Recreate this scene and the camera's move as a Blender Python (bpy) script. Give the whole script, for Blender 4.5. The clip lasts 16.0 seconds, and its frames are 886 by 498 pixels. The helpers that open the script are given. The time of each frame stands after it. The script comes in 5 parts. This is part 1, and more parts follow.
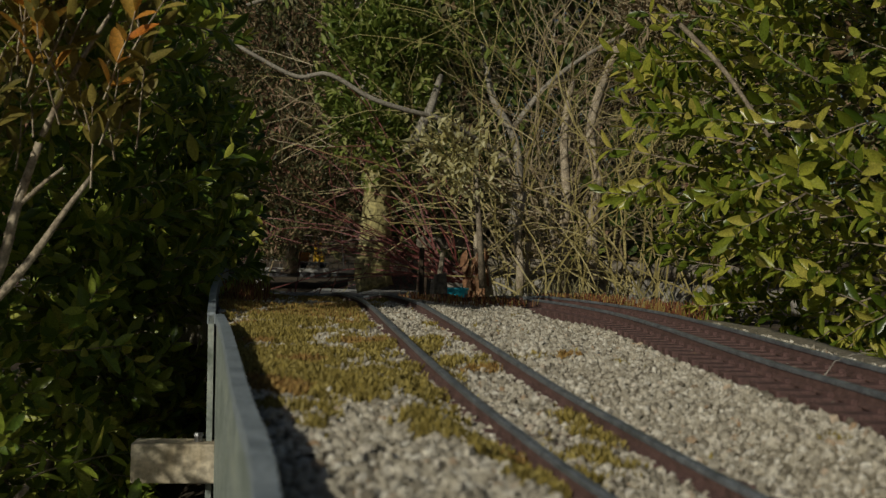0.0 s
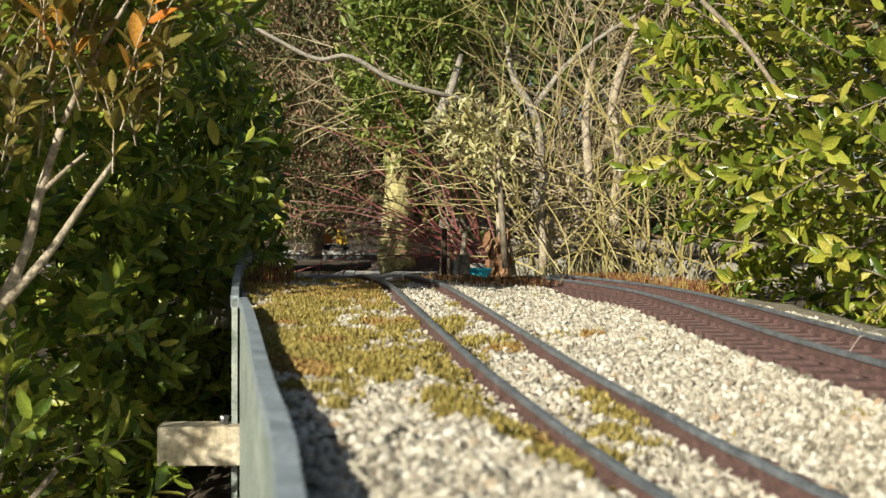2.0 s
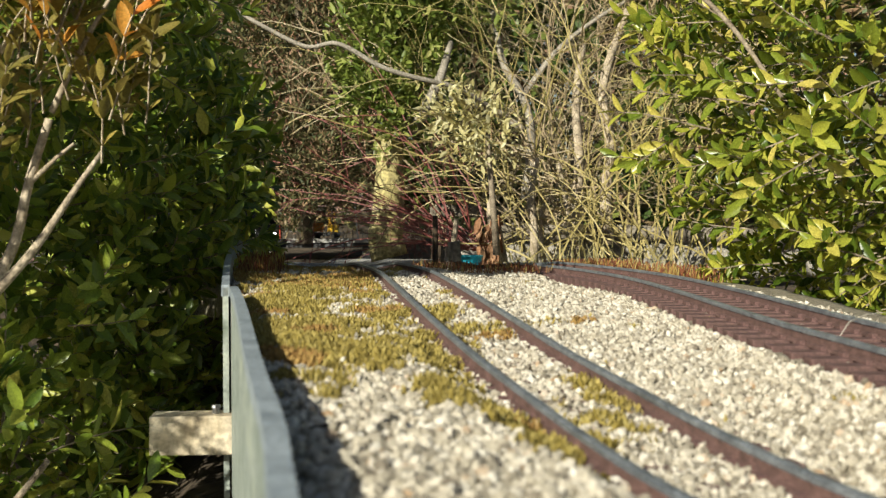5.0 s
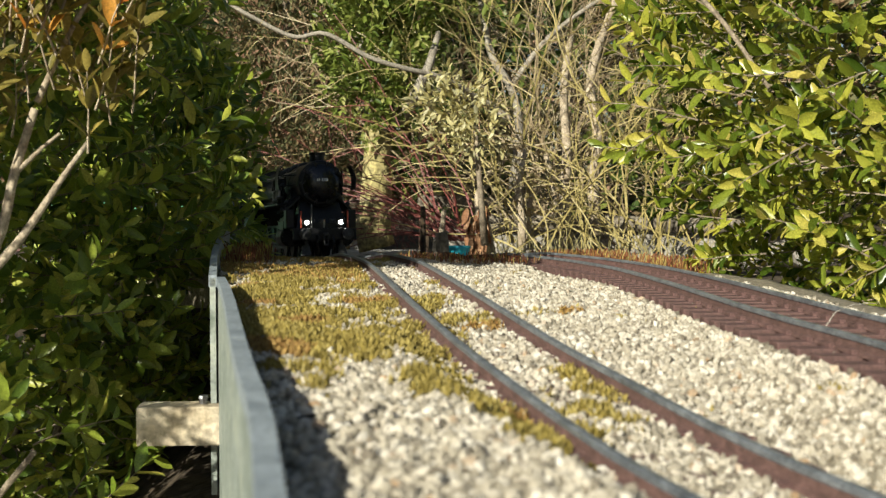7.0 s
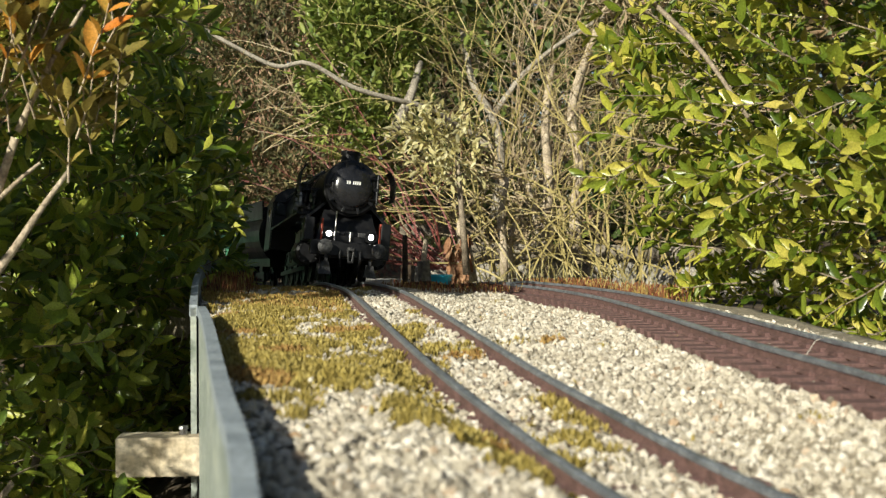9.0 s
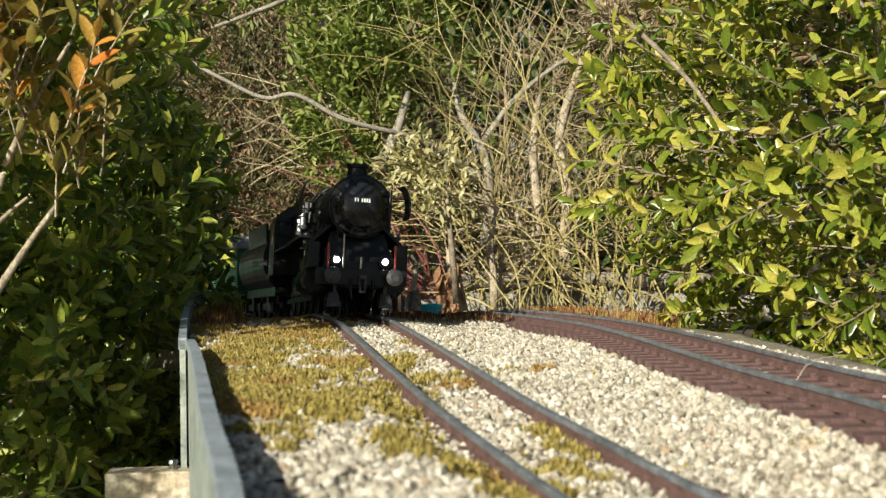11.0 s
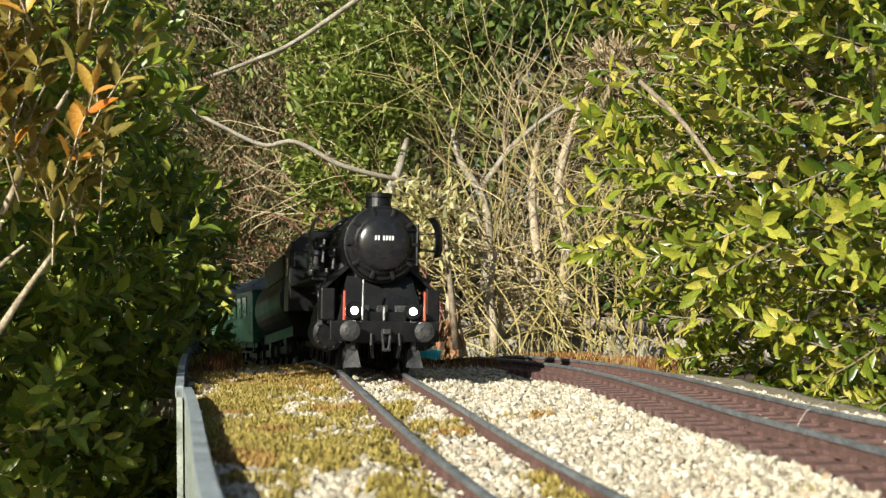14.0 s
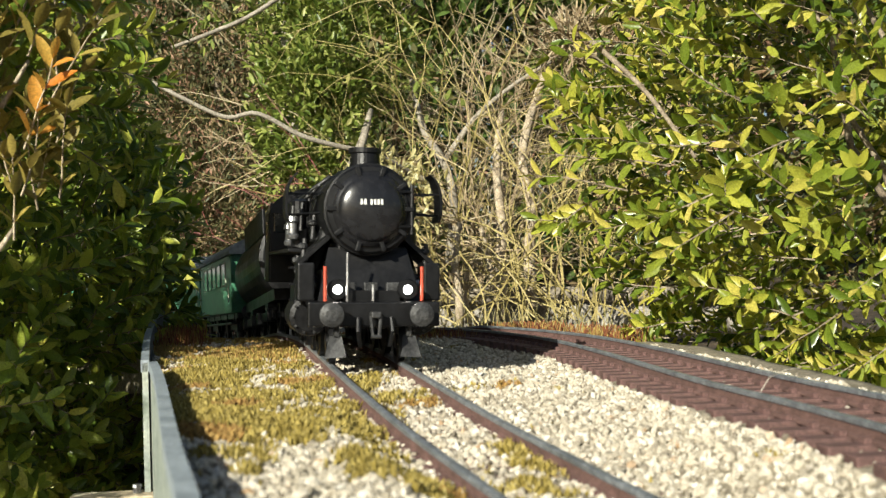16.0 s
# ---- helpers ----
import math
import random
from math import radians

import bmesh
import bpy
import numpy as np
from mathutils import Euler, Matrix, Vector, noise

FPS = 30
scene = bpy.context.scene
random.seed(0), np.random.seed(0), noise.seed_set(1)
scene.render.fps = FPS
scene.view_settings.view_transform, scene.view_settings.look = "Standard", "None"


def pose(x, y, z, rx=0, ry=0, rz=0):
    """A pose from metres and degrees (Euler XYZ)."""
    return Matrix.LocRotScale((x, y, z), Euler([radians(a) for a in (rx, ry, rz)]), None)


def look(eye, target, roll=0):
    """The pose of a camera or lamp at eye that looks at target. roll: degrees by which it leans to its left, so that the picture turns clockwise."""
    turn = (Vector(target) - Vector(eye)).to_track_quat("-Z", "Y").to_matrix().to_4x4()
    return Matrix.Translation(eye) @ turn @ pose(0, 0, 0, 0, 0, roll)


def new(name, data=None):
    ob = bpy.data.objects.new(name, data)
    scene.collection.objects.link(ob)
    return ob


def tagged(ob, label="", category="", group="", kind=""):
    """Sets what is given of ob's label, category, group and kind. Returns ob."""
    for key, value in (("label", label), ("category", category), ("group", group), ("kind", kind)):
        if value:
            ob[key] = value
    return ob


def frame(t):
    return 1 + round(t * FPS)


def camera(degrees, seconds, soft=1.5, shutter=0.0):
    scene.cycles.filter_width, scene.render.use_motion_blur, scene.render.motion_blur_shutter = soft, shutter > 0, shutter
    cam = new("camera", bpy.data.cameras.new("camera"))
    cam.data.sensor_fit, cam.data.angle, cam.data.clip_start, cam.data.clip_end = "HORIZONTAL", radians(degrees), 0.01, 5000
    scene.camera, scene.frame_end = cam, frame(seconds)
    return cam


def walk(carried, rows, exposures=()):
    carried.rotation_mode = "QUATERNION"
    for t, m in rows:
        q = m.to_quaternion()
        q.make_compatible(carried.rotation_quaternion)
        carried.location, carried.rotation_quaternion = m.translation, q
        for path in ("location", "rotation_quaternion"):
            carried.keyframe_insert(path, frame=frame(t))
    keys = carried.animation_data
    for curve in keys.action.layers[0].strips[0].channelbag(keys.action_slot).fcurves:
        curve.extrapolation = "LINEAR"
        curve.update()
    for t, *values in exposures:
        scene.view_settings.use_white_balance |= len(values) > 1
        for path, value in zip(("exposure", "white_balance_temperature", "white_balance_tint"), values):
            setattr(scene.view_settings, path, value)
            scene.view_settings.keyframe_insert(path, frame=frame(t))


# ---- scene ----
cam = camera(42.0, 16.0, soft=1.3)
cam.data.dof.use_dof, cam.data.dof.focus_distance, cam.data.dof.aperture_fstop = True, 1.2, 25.0

# seconds, place, then tilt up, turn to the left and lean in degrees
PATH = (
    (0.0, -0.0017, -0.0010, 0.0660, -0.345, -0.112, -1.150),
    (0.5, -0.0011, -0.0005, 0.0663, -0.689, 0.019, -0.830),
    (1.0, -0.0010, -0.0010, 0.0665, -0.549, 0.260, -0.478),
    (1.5, -0.0007, -0.0009, 0.0662, -0.598, 0.621, -0.332),
    (2.0, -0.0004, -0.0006, 0.0659, -1.316, 1.043, -0.353),
    (2.5, -0.0001, -0.0002, 0.0662, -1.696, 1.099, -0.263),
    (3.0, -0.0001, -0.0000, 0.0660, -1.929, 1.060, -0.302),
    (3.5, 0.0001, -0.0001, 0.0660, -1.826, 0.973, -0.099),
    (4.0, -0.0001, -0.0002, 0.0662, -1.981, 0.853, -0.031),
    (6.5, -0.0002, 0.0000, 0.0661, -1.898, 0.132, 0.026),
    (7.0, 0.0000, 0.0000, 0.0660, -2.412, 0.000, 0.000),
    (7.5, 0.0004, 0.0003, 0.0665, -1.954, -0.041, 0.079),
    (8.0, 0.0000, -0.0004, 0.0661, -1.442, -0.076, -0.112),
    (8.5, 0.0004, -0.0001, 0.0662, -1.468, -0.351, -0.110),
    (9.0, 0.0006, -0.0000, 0.0664, -0.995, -0.869, 0.033),
    (11.5, 0.0015, 0.0007, 0.0666, 0.994, -1.315, 0.865),
    (12.0, 0.0019, 0.0015, 0.0665, 1.728, -1.161, 0.857),
    (12.5, 0.0024, 0.0021, 0.0668, 2.239, -1.099, 0.849),
    (13.0, 0.0025, 0.0018, 0.0666, 2.492, -1.057, 0.985),
    (13.5, 0.0026, 0.0014, 0.0666, 2.550, -1.179, 1.050),
    (14.0, 0.0029, 0.0019, 0.0667, 2.724, -1.392, 1.036),
    (14.5, 0.0024, 0.0010, 0.0667, 2.571, -1.484, 0.924),
    (15.0, 0.0027, 0.0011, 0.0668, 2.377, -1.552, 1.124),
    (15.5, 0.0028, 0.0020, 0.0667, 1.908, -1.997, 1.322),
    (16.0, 0.0023, 0.0018, 0.0671, 1.234, -3.110, 1.630),
)


def held(x, y, z, tilt, turn, lean):
    """The camera's pose: level and looking along +y, then leaned, tilted and turned."""
    turned = Euler((0, 0, radians(turn))).to_matrix().to_4x4()
    tilted = Euler((radians(tilt), 0, 0)).to_matrix().to_4x4()
    leaned = Euler((0, radians(lean), 0)).to_matrix().to_4x4()
    return Matrix.Translation((x, y, z)) @ turned @ tilted @ leaned @ pose(0, 0, 0, 90)


walk(cam, [(r[0], held(*r[1:])) for r in PATH],
     exposures=((0.0, -1.35), (0.5, -0.3), (1.0, 0.2), (1.5, 0.38), (9.0, 0.38), (11.5, 0.46), (14.0, 0.62), (16.0, 0.62)))

# ---- light: a low winter sun behind the camera and to its left ----
SUN = Vector((-0.46, -0.77, 0.42)).normalized()
world = bpy.data.worlds.new("sky")
scene.world = world
world.use_nodes = True
sky = world.node_tree.nodes.new("ShaderNodeTexSky")
sky.sky_type, sky.sun_disc = "NISHITA", False
sky.sun_elevation = math.asin(SUN.z)
sky.sun_rotation = math.atan2(SUN.x, SUN.y)
back = world.node_tree.nodes["Background"]
back.inputs["Strength"].default_value = 0.05
world.node_tree.links.new(sky.outputs[0], back.inputs["Color"])
sun = new("sun", bpy.data.lights.new("sun", "SUN"))
sun.data.energy, sun.data.angle, sun.data.color = 5.0, radians(0.5), (0.97, 0.94, 0.80)
sun.matrix_world = look(SUN * 8, (0, 0, 0))

# ---- materials ----
def material(name, stops, scale=60.0, rough=0.6, spread=0.15, metal=0.0, bump=0.3, fine=6.0, by="noise", leaf=0.0, gloss=0.5):
    """A worn surface. stops: (place, colour) of its ramp; by: what chooses the colour (noise, island or object);
    scale: patches a metre; fine: how much finer the grain is; leaf: share of light that passes through."""
    m = bpy.data.materials.new(name)
    m.use_nodes = True
    n, ln = m.node_tree.nodes, m.node_tree.links.new
    bsdf = n["Principled BSDF"]
    place = n.new("ShaderNodeTexCoord")
    big, small = n.new("ShaderNodeTexNoise"), n.new("ShaderNodeTexNoise")
    for tex, s, d in ((big, scale, 4.0), (small, scale * fine, 3.0)):
        tex.inputs["Scale"].default_value, tex.inputs["Detail"].default_value = s, d
        ln(place.outputs["Object"], tex.inputs["Vector"])
    ramp = n.new("ShaderNodeValToRGB")
    el = ramp.color_ramp.elements
    while len(el) < len(stops):
        el.new(0.5)
    for e, (at, c) in zip(el, stops):
        e.position, e.color = at, (*c, 1)
    if by == "noise":
        ln(big.outputs["Fac"], ramp.inputs["Fac"])
    elif by == "island":
        ln(n.new("ShaderNodeNewGeometry").outputs["Random Per Island"], ramp.inputs["Fac"])
    else:
        ln(n.new("ShaderNodeObjectInfo").outputs["Random"], ramp.inputs["Fac"])
    shade = n.new("ShaderNodeMapRange")
    shade.inputs["From Min"].default_value, shade.inputs["From Max"].default_value = 0.3, 0.7
    shade.inputs["To Min"].default_value, shade.inputs["To Max"].default_value = 1 - spread * 1.6, 1 + spread
    ln(small.outputs["Fac"], shade.inputs["Value"])
    mul = n.new("ShaderNodeVectorMath")
    mul.operation = "SCALE"
    ln(ramp.outputs["Color"], mul.inputs[0])
    ln(shade.outputs["Result"], mul.inputs["Scale"])
    ln(mul.outputs["Vector"], bsdf.inputs["Base Color"])
    gl = n.new("ShaderNodeMapRange")
    gl.inputs["To Min"].default_value, gl.inputs["To Max"].default_value = max(0.05, rough - 0.12), min(1, rough + 0.12)
    ln(big.outputs["Fac"], gl.inputs["Value"])
    ln(gl.outputs["Result"], bsdf.inputs["Roughness"])
    bsdf.inputs["Metallic"].default_value = metal
    bsdf.inputs["Specular IOR Level"].default_value = gloss
    if bump:
        b = n.new("ShaderNodeBump")
        b.inputs["Strength"].default_value, b.inputs["Distance"].default_value = bump, 0.5 / (scale * fine)
        ln(small.outputs["Fac"], b.inputs["Height"])
        ln(b.outputs["Normal"], bsdf.inputs["Normal"])
    if leaf:
        tr, mix = n.new("ShaderNodeBsdfTranslucent"), n.new("ShaderNodeMixShader")
        ln(mul.outputs["Vector"], tr.inputs["Color"])
        mix.inputs["Fac"].default_value = leaf
        ln(bsdf.outputs["BSDF"], mix.inputs[1])
        ln(tr.outputs["BSDF"], mix.inputs[2])
        ln(mix.outputs["Shader"], n["Material Output"].inputs["Surface"])
    return m


def glowing(name, colour, strength):
    m = bpy.data.materials.new(name)
    m.use_nodes = True
    b = m.node_tree.nodes["Principled BSDF"]
    b.inputs["Base Color"].default_value = (*colour, 1)
    b.inputs["Emission Color"].default_value = (*colour, 1)
    b.inputs["Emission Strength"].default_value = strength
    return m


BOX_STOPS = ((0.0, (0.060, 0.105, 0.012)), (0.2, (0.14, 0.20, 0.022)), (0.5, (0.30, 0.345, 0.042)), (0.8, (0.50, 0.49, 0.070)), (1.0, (0.64, 0.53, 0.13)))
# the same box leaf for the left shrub, its shade put into the colours
BOX_SHADY = ((0.0, (0.070, 0.125, 0.016)), (0.4, (0.20, 0.28, 0.032)), (0.75, (0.38, 0.44, 0.060)), (1.0, (0.52, 0.49, 0.09)))
M_BOX = material("box_leaf", BOX_STOPS, 120, 0.27, 0.2, by="island", leaf=0.33, bump=0.1)
M_BOX_ONE = material("box_leaf_single", BOX_STOPS, 120, 0.27, 0.2, by="object", leaf=0.33, bump=0.1)
M_BOXD = material("box_leaf_shaded", BOX_SHADY, 120, 0.33, 0.2, by="island", leaf=0.25, bump=0.1)
M_BOXD_ONE = material("box_leaf_shaded_single", BOX_SHADY, 120, 0.33, 0.2, by="object", leaf=0.25, bump=0.1)
M_ORANGE = material("winter_leaf", ((0.0, (0.60, 0.42, 0.08)), (0.5, (0.68, 0.34, 0.06)), (1.0, (0.70, 0.22, 0.03))), 120, 0.4, 0.2, by="island", leaf=0.3, bump=0.1)
M_OLIVE = material("olive_leaf", ((0.0, (0.17, 0.15, 0.035)), (0.6, (0.33, 0.26, 0.06)), (1.0, (0.44, 0.34, 0.08))), 120, 0.4, 0.2, by="island", leaf=0.3, bump=0.1)
M_GREENFAR = material("evergreen_leaf", ((0.0, (0.03, 0.065, 0.014)), (0.6, (0.11, 0.17, 0.035)), (1.0, (0.27, 0.31, 0.07))), 120, 0.45, 0.2, by="island", leaf=0.2, bump=0)
M_LIGHTGREEN = material("light_evergreen_leaf", ((0.0, (0.08, 0.13, 0.02)), (0.5, (0.22, 0.28, 0.05)), (0.85, (0.36, 0.40, 0.10)), (1.0, (0.52, 0.50, 0.18))), 120, 0.4, 0.2, by="island", leaf=0.3, bump=0)
M_CONIFER = material("conifer_needle", ((0.0, (0.045, 0.060, 0.022)), (0.5, (0.17, 0.165, 0.065)), (0.8, (0.30, 0.21, 0.11)), (1.0, (0.46, 0.25, 0.17))), 120, 0.6, 0.2, by="island", leaf=0.1, bump=0)
M_CREAM = material("cream_leaf", ((0.0, (0.42, 0.36, 0.13)), (0.6, (0.62, 0.56, 0.27)), (1.0, (0.72, 0.68, 0.42))), 120, 0.5, 0.15, by="island", leaf=0.25, bump=0.1)
M_TWIG = material("grey_bark", ((0.3, (0.16, 0.12, 0.08)), (0.7, (0.38, 0.31, 0.22))), 90, 0.8, 0.3, bump=0.6)
M_PALE = material("pale_bark", ((0.3, (0.30, 0.23, 0.15)), (0.7, (0.60, 0.50, 0.36))), 70, 0.8, 0.3, bump=0.6)
M_LIMB = material("grey_limb", ((0.3, (0.22, 0.19, 0.145)), (0.7, (0.46, 0.41, 0.33))), 60, 0.8, 0.3, bump=0.6)
M_YELLOW = material("yellow_twig", ((0.0, (0.24, 0.19, 0.06)), (0.5, (0.42, 0.34, 0.12)), (1.0, (0.52, 0.42, 0.20))), 40, 0.5, 0.2, by="island", bump=0.2)
M_STRAW = material("straw_twig", ((0.0, (0.20, 0.14, 0.08)), (0.5, (0.36, 0.27, 0.15)), (1.0, (0.50, 0.42, 0.28))), 40, 0.7, 0.2, by="island", bump=0.2)
M_RED = material("red_twig", ((0.0, (0.09, 0.02, 0.025)), (0.5, (0.20, 0.05, 0.045)), (1.0, (0.32, 0.12, 0.09))), 40, 0.5, 0.2, by="island", bump=0.2)
M_TRUNK = material("lichen_bark", ((0.25, (0.26, 0.21, 0.09)), (0.5, (0.46, 0.39, 0.16)), (0.75, (0.64, 0.56, 0.29))), 28, 0.85, 0.35, bump=0.9)
M_GRAVEL = material("limestone_grit", ((0.0, (0.18, 0.15, 0.11)), (0.12, (0.33, 0.29, 0.22)), (0.5, (0.52, 0.46, 0.355)), (0.85, (0.67, 0.61, 0.50)), (0.95, (0.76, 0.71, 0.61)), (1.0, (0.40, 0.26, 0.14))), 150, 0.9, 0.22, by="island", bump=0.6)
M_BED = material("fine_grit", ((0.25, (0.13, 0.10, 0.06)), (0.5, (0.28, 0.24, 0.17)), (0.75, (0.42, 0.37, 0.28))), 300, 0.95, 0.35, bump=1.0)
M_MOSS = material("moss", ((0.0, (0.18, 0.135, 0.025)), (0.5, (0.33, 0.25, 0.05)), (1.0, (0.48, 0.39, 0.13))), 90, 0.9, 0.25, by="island", bump=0)
M_RUSTMOSS = material("rusty_moss", ((0.0, (0.24, 0.12, 0.03)), (1.0, (0.46, 0.30, 0.09))), 90, 0.9, 0.25, by="island", bump=0)
M_SPORE = material("moss_stalk", ((0.0, (0.10, 0.03, 0.015)), (0.5, (0.24, 0.075, 0.025)), (0.8, (0.30, 0.20, 0.05)), (1.0, (0.40, 0.32, 0.10))), 90, 0.8, 0.2, by="island", bump=0)
M_RAIL = material("worn_rail_grey", ((0.3, (0.18, 0.20, 0.22)), (0.7, (0.40, 0.43, 0.46))), 120, 0.45, 0.25, metal=0.55, bump=0.3)
M_RUST = material("rusty_web", ((0.3, (0.10, 0.055, 0.045)), (0.7, (0.19, 0.105, 0.09))), 160, 0.85, 0.3, bump=0.5)
M_SLEEPER = material("brown_sleeper", ((0.3, (0.10, 0.055, 0.048)), (0.7, (0.175, 0.095, 0.085))), 160, 0.75, 0.3, bump=0.5)
M_PANEL = material("weathered_sheet", ((0.3, (0.20, 0.24, 0.20)), (0.55, (0.36, 0.40, 0.36)), (0.8, (0.46, 0.49, 0.36))), 45, 0.55, 0.2, bump=0.3)
M_PANELTOP = material("grey_sheet_edge", ((0.3, (0.24, 0.28, 0.31)), (0.7, (0.38, 0.43, 0.46))), 60, 0.5, 0.2, bump=0.3)
M_BATTEN = material("bare_wood", ((0.25, (0.42, 0.33, 0.20)), (0.5, (0.62, 0.53, 0.38)), (0.8, (0.74, 0.66, 0.50))), 35, 0.75, 0.25, bump=0.5)
M_SOIL = material("garden_soil", ((0.3, (0.035, 0.025, 0.016)), (0.6, (0.09, 0.065, 0.040)), (0.8, (0.16, 0.12, 0.07))), 14, 0.95, 0.35, bump=1.0)
M_BLACK = material("loco_black", ((0.3, (0.004, 0.004, 0.0045)), (0.7, (0.009, 0.009, 0.010))), 60, 0.40, 0.3, bump=0.1, gloss=0.35)
M_DOOR = material("smokebox_black", ((0.3, (0.010, 0.010, 0.011)), (0.7, (0.018, 0.018, 0.020))), 40, 0.24, 0.2, bump=0.05)
M_STEEL = material("bright_steel", ((0.3, (0.30, 0.30, 0.31)), (0.7, (0.45, 0.45, 0.45))), 120, 0.35, 0.3, metal=0.9, bump=0.1)
M_DULL = material("dull_iron", ((0.3, (0.035, 0.035, 0.036)), (0.7, (0.085, 0.085, 0.085))), 120, 0.5, 0.3, metal=0.5, bump=0.2)
M_REDPAINT = material("red_paint", ((0.3, (0.42, 0.05, 0.02)), (0.7, (0.60, 0.09, 0.04))), 80, 0.5, 0.2, bump=0.1)
M_WHITE = material("white_paint", ((0.3, (0.68, 0.67, 0.62)), (0.7, (0.82, 0.81, 0.77))), 80, 0.5, 0.15, bump=0.1)
M_GREEN = material("coach_green", ((0.3, (0.05, 0.19, 0.105)), (0.7, (0.09, 0.28, 0.16))), 25, 0.38, 0.15, bump=0.05)
M_ROOF = material("grey_roof", ((0.3, (0.25, 0.26, 0.26)), (0.7, (0.42, 0.42, 0.40))), 30, 0.6, 0.2, bump=0.2)
M_CREAMLINE = material("cream_trim", ((0.3, (0.60, 0.57, 0.45)), (0.7, (0.74, 0.70, 0.58))), 60, 0.5, 0.15, bump=0.05)
M_GLASS = material("dark_window", ((0.3, (0.008, 0.010, 0.010)), (0.7, (0.016, 0.02, 0.02))), 30, 0.12, 0.1, bump=0)
M_DEAD = material("dead_bark", ((0.0, (0.20, 0.09, 0.04)), (0.6, (0.40, 0.20, 0.10)), (1.0, (0.58, 0.38, 0.22))), 60, 0.8, 0.25, by="island", bump=0.3, leaf=0.15)
M_GRASS = material("dry_grass", ((0.0, (0.22, 0.20, 0.07)), (0.5, (0.38, 0.33, 0.14)), (1.0, (0.55, 0.47, 0.26))), 60, 0.8, 0.2, by="island", bump=0)
M_STONE = material("grey_stone", ((0.3, (0.20, 0.18, 0.15)), (0.5, (0.36, 0.33, 0.28)), (0.75, (0.52, 0.48, 0.41))), 60, 0.9, 0.35, bump=0.9)
M_CONCRETE = material("pale_concrete", ((0.3, (0.36, 0.35, 0.33)), (0.7, (0.55, 0.53, 0.49))), 30, 0.9, 0.2, bump=0.5)
M_LOG = material("weathered_log", ((0.3, (0.12, 0.10, 0.075)), (0.55, (0.27, 0.23, 0.17)), (0.8, (0.42, 0.37, 0.28))), 30, 0.9, 0.35, bump=0.9)
M_DARKWOOD = material("dark_board", ((0.3, (0.030, 0.020, 0.012)), (0.7, (0.085, 0.055, 0.030))), 90, 0.9, 0.35, bump=0.9)
M_DECK = material("dark_deck", ((0.3, (0.05, 0.05, 0.055)), (0.7, (0.12, 0.12, 0.125))), 40, 0.7, 0.2, bump=0.3)
M_CYAN = material("cyan_plastic", ((0.3, (0.02, 0.42, 0.55)), (0.7, (0.05, 0.55, 0.68))), 30, 0.45, 0.15, bump=0.05)
M_TOYYELLOW = material("toy_yellow", ((0.3, (0.75, 0.42, 0.02)), (0.7, (0.85, 0.55, 0.04))), 30, 0.4, 0.15, bump=0.05)
M_TOYORANGE = material("toy_orange", ((0.3, (0.65, 0.22, 0.03)), (0.7, (0.75, 0.32, 0.06))), 30, 0.4, 0.15, bump=0.05)
M_LAMP = glowing("lit_headlamp", (1.0, 0.96, 0.86), 14.0)


# ---- mesh helpers ----
def linked(name, data, mat, parent=None, label=""):
    ob = new(name, data)
    if mat and not data.materials:
        data.materials.append(mat)
    if parent:
        ob.parent = parent
    return tagged(ob, label)


def part(name, bm, mat, parent=None, label="", smooth=False):
    data = bpy.data.meshes.new(name)
    if smooth:
        for f in bm.faces:
            f.smooth = True
    bm.to_mesh(data)
    bm.free()
    return linked(name, data, mat, parent, label)


def arrays(name, verts, faces, mat, parent=None, label="", smooth=False):
    data = bpy.data.meshes.new(name)
    data.from_pydata([tuple(v) for v in verts], [], [tuple(f) for f in faces])
    if smooth:
        data.polygons.foreach_set("use_smooth", [True] * len(data.polygons))
    data.update()
    return linked(name, data, mat, parent, label)


def thing(name, m, label, category, group="", kind=""):
    ob = new(name)
    ob.empty_display_size = 0.02
    ob.matrix_world = m
    return tagged(ob, label, category, group, kind)


def box(bm, x0, x1, y0, y1, z0, z1, bevel=0.0):
    made = bmesh.ops.create_cube(bm, size=1.0, matrix=Matrix.LocRotScale(((x0 + x1) / 2, (y0 + y1) / 2, (z0 + z1) / 2), None, (x1 - x0, y1 - y0, z1 - z0)))
    if bevel:
        edges = list({e for v in made["verts"] for e in v.link_edges})
        bmesh.ops.bevel(bm, geom=edges, offset=bevel, segments=2, profile=0.6, affect="EDGES")


def rod(bm, a, b, r0, r1=None, seg=10):
    a, b = Vector(a), Vector(b)
    turn = (b - a).to_track_quat("Z", "Y").to_matrix().to_4x4()
    bmesh.ops.create_cone(bm, cap_ends=True, segments=seg, radius1=r0, radius2=r0 if r1 is None else r1, depth=(b - a).length,
                          matrix=Matrix.Translation((a + b) / 2) @ turn)


def lathe(bm, profile, centre, axis, seg=32):
    """Spins (distance along the axis, radius) about an axis through centre."""
    turn = Vector(axis).to_track_quat("Z", "Y").to_matrix()
    rings = []
    for d, r in profile:
        rings.append([bm.verts.new(Vector(centre) + turn @ Vector((r * math.cos(a), r * math.sin(a), d))) for a in (2 * math.pi * k / seg for k in range(seg))])
    for p, q in zip(rings, rings[1:]):
        for k in range(seg):
            bm.faces.new((p[k], p[(k + 1) % seg], q[(k + 1) % seg], q[k]))
    bm.faces.new(rings[0][::-1])
    bm.faces.new(rings[-1])


